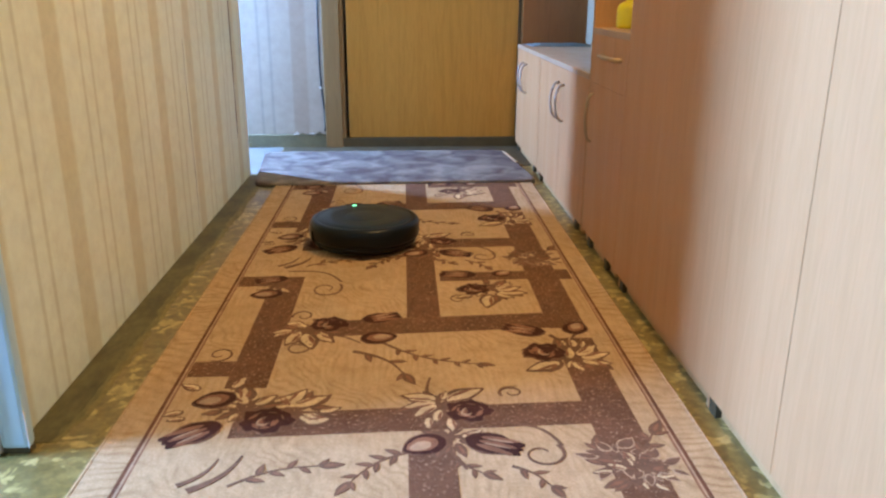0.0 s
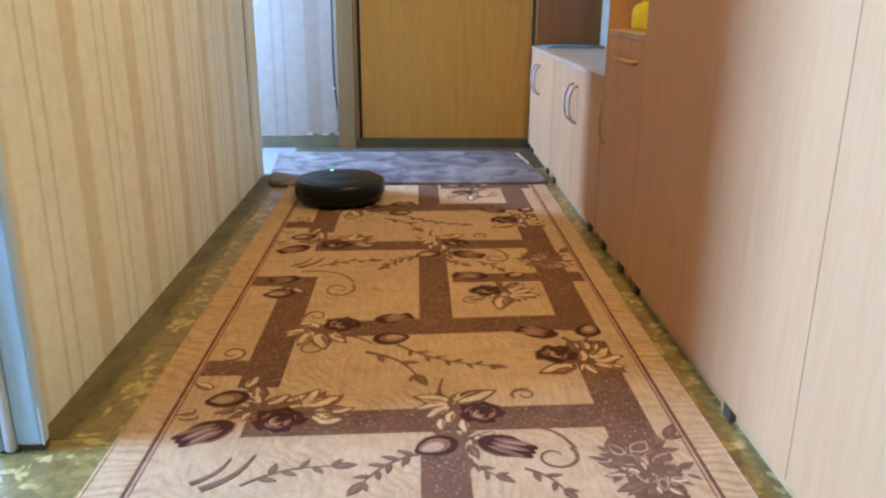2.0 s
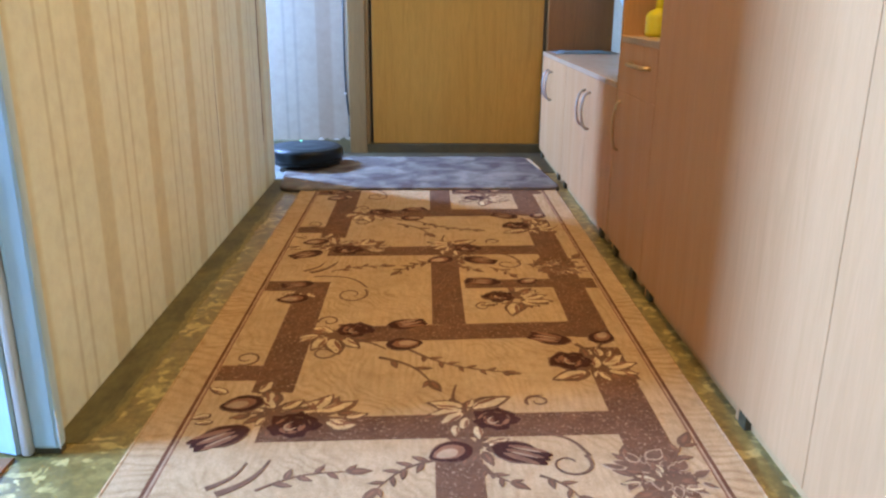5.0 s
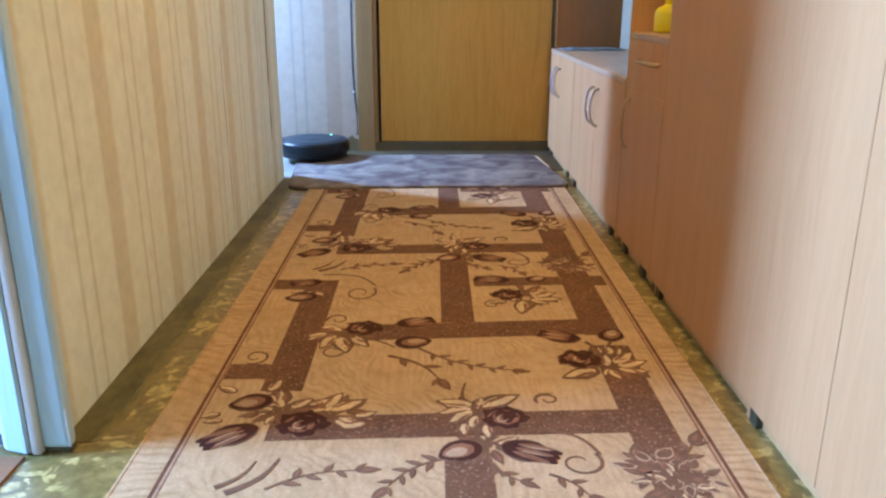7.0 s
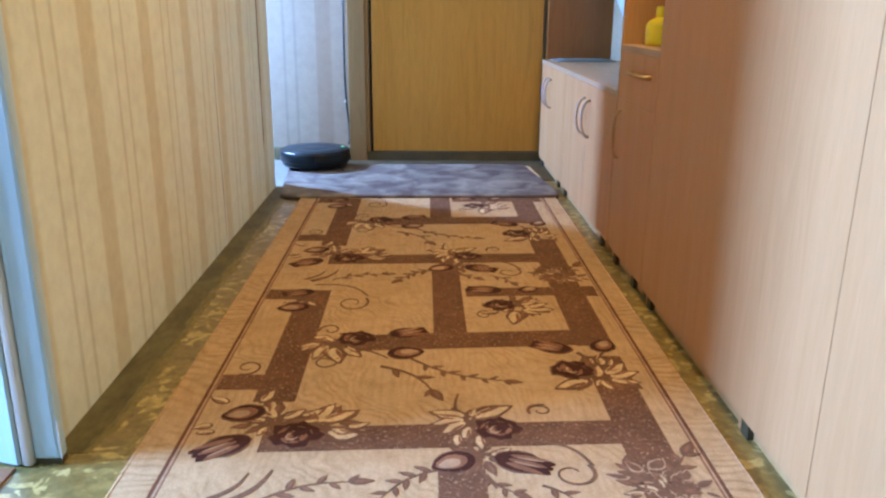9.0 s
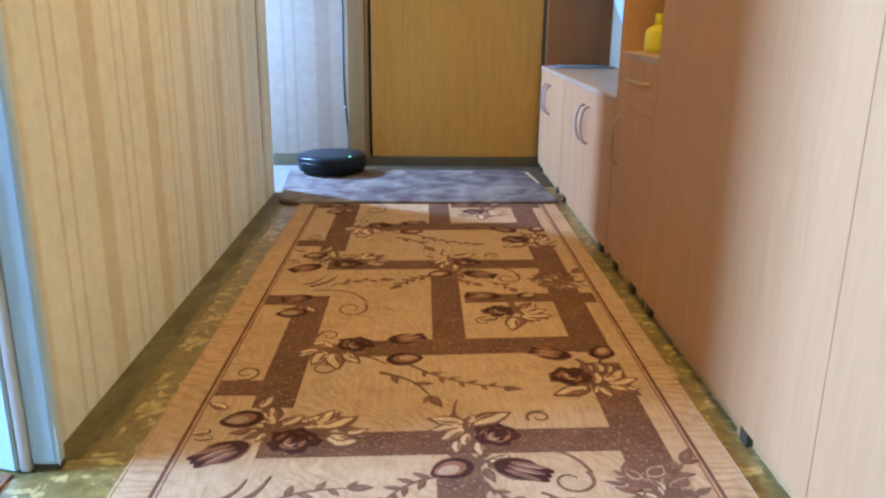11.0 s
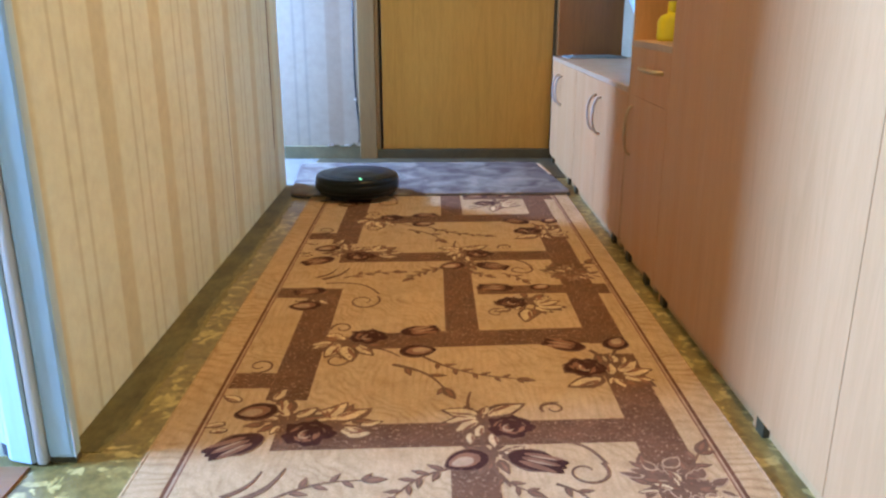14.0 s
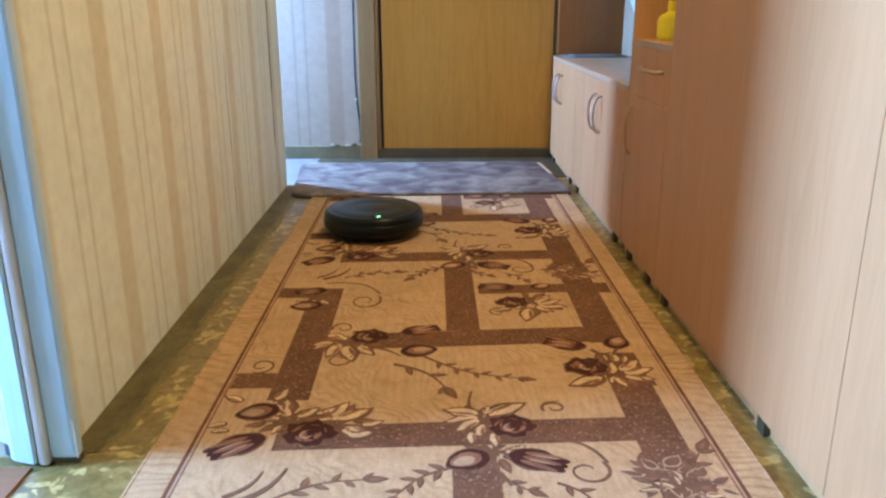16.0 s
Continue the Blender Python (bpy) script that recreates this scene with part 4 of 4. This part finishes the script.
# twigs, scrolls and stalks
ribbon("stem", arc(0.075, 1.30, 0.064, 1.43, 0.10), 0.012, STEM)
ribbon("stem", arc(0.085, 1.31, 0.115, 1.10, -0.10), 0.012, STEM)
ribbon("stem", arc(0.20, 1.345, 0.235, 1.385, 0.35), 0.006, STEM)
ribbon("scroll", spiral(0.222, 1.360, 0.026, 200, -1.1, 0.9), 0.006, STEM)
ribbon("scroll", arc(0.185, 1.247, 0.286, 1.165, 0.20), 0.006, STEM, taper=1.0)
ribbon("scroll", spiral(0.246, 1.142, 0.041, 40, -1.05, 1.0), 0.007, STEM)
ribbon("scroll", arc(-0.315, 2.089, -0.158, 2.000, 0.22), 0.005, STEM, taper=1.0)
ribbon("scroll", spiral(-0.196, 1.948, 0.045, 40, -1.25, 1.25), 0.006, STEM)
ribbon("scroll", spiral(-0.388, 1.556, 0.032, 250, 1.2, 1.1), 0.006, STEM)
ribbon("scroll", spiral(-0.232, 1.765, 0.028, 200, -1.1, 1.2), 0.006, STEM)
ribbon("scroll", spiral(0.170, 1.690, 0.055, 100, 0.6, 1.1), 0.005, STEM)
ribbon("scroll", spiral(0.150, 1.862, 0.026, 0, 1.2, 1.2), 0.005, STEM)
ribbon("scroll", spiral(-0.225, 1.585, 0.032, 60, -1.1, 1.2), 0.006, STEM)
ribbon("stem", arc(-0.190, 1.655, -0.085, 1.600, 0.12), 0.008, STEM)
sprig(-0.035, 1.600, 0.165, 1.488, -0.10, 9, 0.036, 0.007)
sprig(-0.10, 1.560, 0.010, 1.450, 0.12, 3, 0.050, 0.010)
ribbon("blade", arc(-0.330, 1.060, -0.262, 1.158, -0.12), 0.016, STEM, taper=0.25)
ribbon("blade", arc(-0.350, 1.075, -0.300, 1.150, -0.12), 0.012, STEM, taper=0.25)
sprig(-0.270, 1.070, -0.130, 1.122, 0.10, 6, 0.040)
sprig(0.035, 1.160, -0.075, 1.075, -0.12, 8, 0.040)
sprig(0.100, 1.140, 0.140, 1.090, -0.10, 4, 0.034)
sprig(0.190, 1.108, 0.245, 1.050, 0.10, 4, 0.036)
sprig(0.330, 1.085, 0.452, 1.196, -0.10, 7, 0.050, 0.010)
sprig(0.360, 1.070, 0.345, 1.150, 0.10, 4, 0.045, 0.008)
ribbon("stem", arc(0.345, 1.63, 0.378, 1.50, 0.08), 0.010, STEM)
ribbon("stem", arc(0.41, 1.64, 0.385, 1.50, -0.12), 0.008, STEM)

# ---- brown planks of the side room, near the doorway ----
for i in range(24):
    y = -1.19 + i * 0.15
    part("plank", box(-3.58, -0.792, y, y + 0.147, -0.016, -0.001, 0.002), PLANK, floor_room)

# ---- robot vacuum cleaner ----
robot = thing("robot_vacuum", "round black robot vacuum cleaner with a small green light", "robot vacuum")
R = 0.171
part("chassis", lathe([(0, 0.009), (0.146, 0.009), (0.155, 0.014), (0.160, 0.024), (0.161, 0.034), (0.0, 0.034)], 72), BLACK, robot, smooth=True)
bm = bmesh.new()
n = 60
prof = [(0.160, 0.030), (R - 0.004, 0.031), (R, 0.037), (R, 0.060), (R - 0.003, 0.065), (0.160, 0.066)]
rings = [[bm.verts.new((r * math.cos(a), r * math.sin(a), z)) for r, z in prof] for a in (radians(-8 + 196 * i / n) for i in range(n + 1))]
for a, b in zip(rings, rings[1:]):
    for k in range(len(prof) - 1):
        bm.faces.new((a[k], b[k], b[k + 1], a[k + 1]))
bm.faces.new(rings[0]), bm.faces.new(rings[-1])
part("bumper", bm, BLACK, robot, "curved glossy black front bumper", smooth=True)
part("body", lathe([(0.155, 0.032), (R - 0.006, 0.034), (R - 0.003, 0.040), (R - 0.002, 0.069), (R - 0.0035, 0.077), (R - 0.0075, 0.0845), (R - 0.014, 0.0888), (R - 0.022, 0.0900), (R - 0.025, 0.0895)], 72), BLACK, robot, smooth=True)
part("cover", lathe([(R - 0.0255, 0.0885), (R - 0.027, 0.0902), (0.10, 0.0906), (0.0, 0.0908)], 72), BLACK_TOP, robot, "matt black top cover", smooth=True)
part("dust_lid", lathe([(0.0, 0.0912), (0.060, 0.0911), (0.0615, 0.0907), (0.062, 0.089)], 48), BLACK_TOP, robot, smooth=True)
part("indicator_light", box(-0.006, 0.006, 0.130, 0.136, 0.088, 0.0922, 0.001), GREEN, robot, "small glowing green light")
for x in (-0.105, 0.105):
    wheel = part("wheel", tube([(x - 0.010, -0.01, 0.033), (x + 0.010, -0.01, 0.033)], 0.033, 20), RUBBER, robot)
part("caster", tube([(-0.008, 0.10, 0.012), (0.008, 0.10, 0.012)], 0.012, 14), RUBBER, robot)
brush = part("side_brush", lathe([(0, 0.006), (0.012, 0.006), (0.012, 0.014), (0, 0.014)], 14, centre=(0.105, 0.095, 0)), RUBBER, robot)
for k in range(3):
    a = radians(20 + 120 * k)
    part("bristle", tube([(0.105, 0.095, 0.008), (0.105 + 0.06 * math.cos(a), 0.095 + 0.06 * math.sin(a), 0.004)], 0.002, 5), RUBBER, brush)


def motions():
    """The robot drives off over the carpet, turns on the rug and comes back."""
    walk(robot, [(t, pose(x, y, z, 0, 0, turn)) for t, x, y, z, turn in (
        (0, -0.109, 2.338, 0.0100, 17),
        (0.5, -0.152, 2.481, 0.0100, 18),
        (1, -0.189, 2.607, 0.0100, 18),
        (1.5, -0.232, 2.750, 0.0100, 18),
        (2, -0.278, 2.897, 0.0100, 18),
        (2.5, -0.320, 3.029, 0.0105, 18),
        (3, -0.365, 3.172, 0.0176, 19),
        (3.5, -0.417, 3.299, 0.0195, 20),
        (4.2, -0.495, 3.478, 0.0195, 21),
        (6.3, -0.584, 3.759, 0.0195, -3),
        (7, -0.579, 3.781, 0.0195, -30),
        (7.5, -0.550, 3.759, 0.0195, -38),
        (8.3, -0.548, 3.803, 0.0195, -53),
        (9.2, -0.527, 3.783, 0.0195, -82),
        (11.3, -0.439, 3.786, 0.0195, -143),
        (12, -0.418, 3.675, 0.0195, -163),
        (12.8, -0.381, 3.434, 0.0195, -168),
        (13.5, -0.348, 3.291, 0.0195, -169),
        (14, -0.323, 3.159, 0.0170, -169),
        (14.5, -0.300, 3.055, 0.0118, -169),
        (15, -0.270, 2.899, 0.0100, -169),
        (15.5, -0.244, 2.738, 0.0100, -169),
        (16, -0.218, 2.605, 0.0100, -169),
    )])


motions()
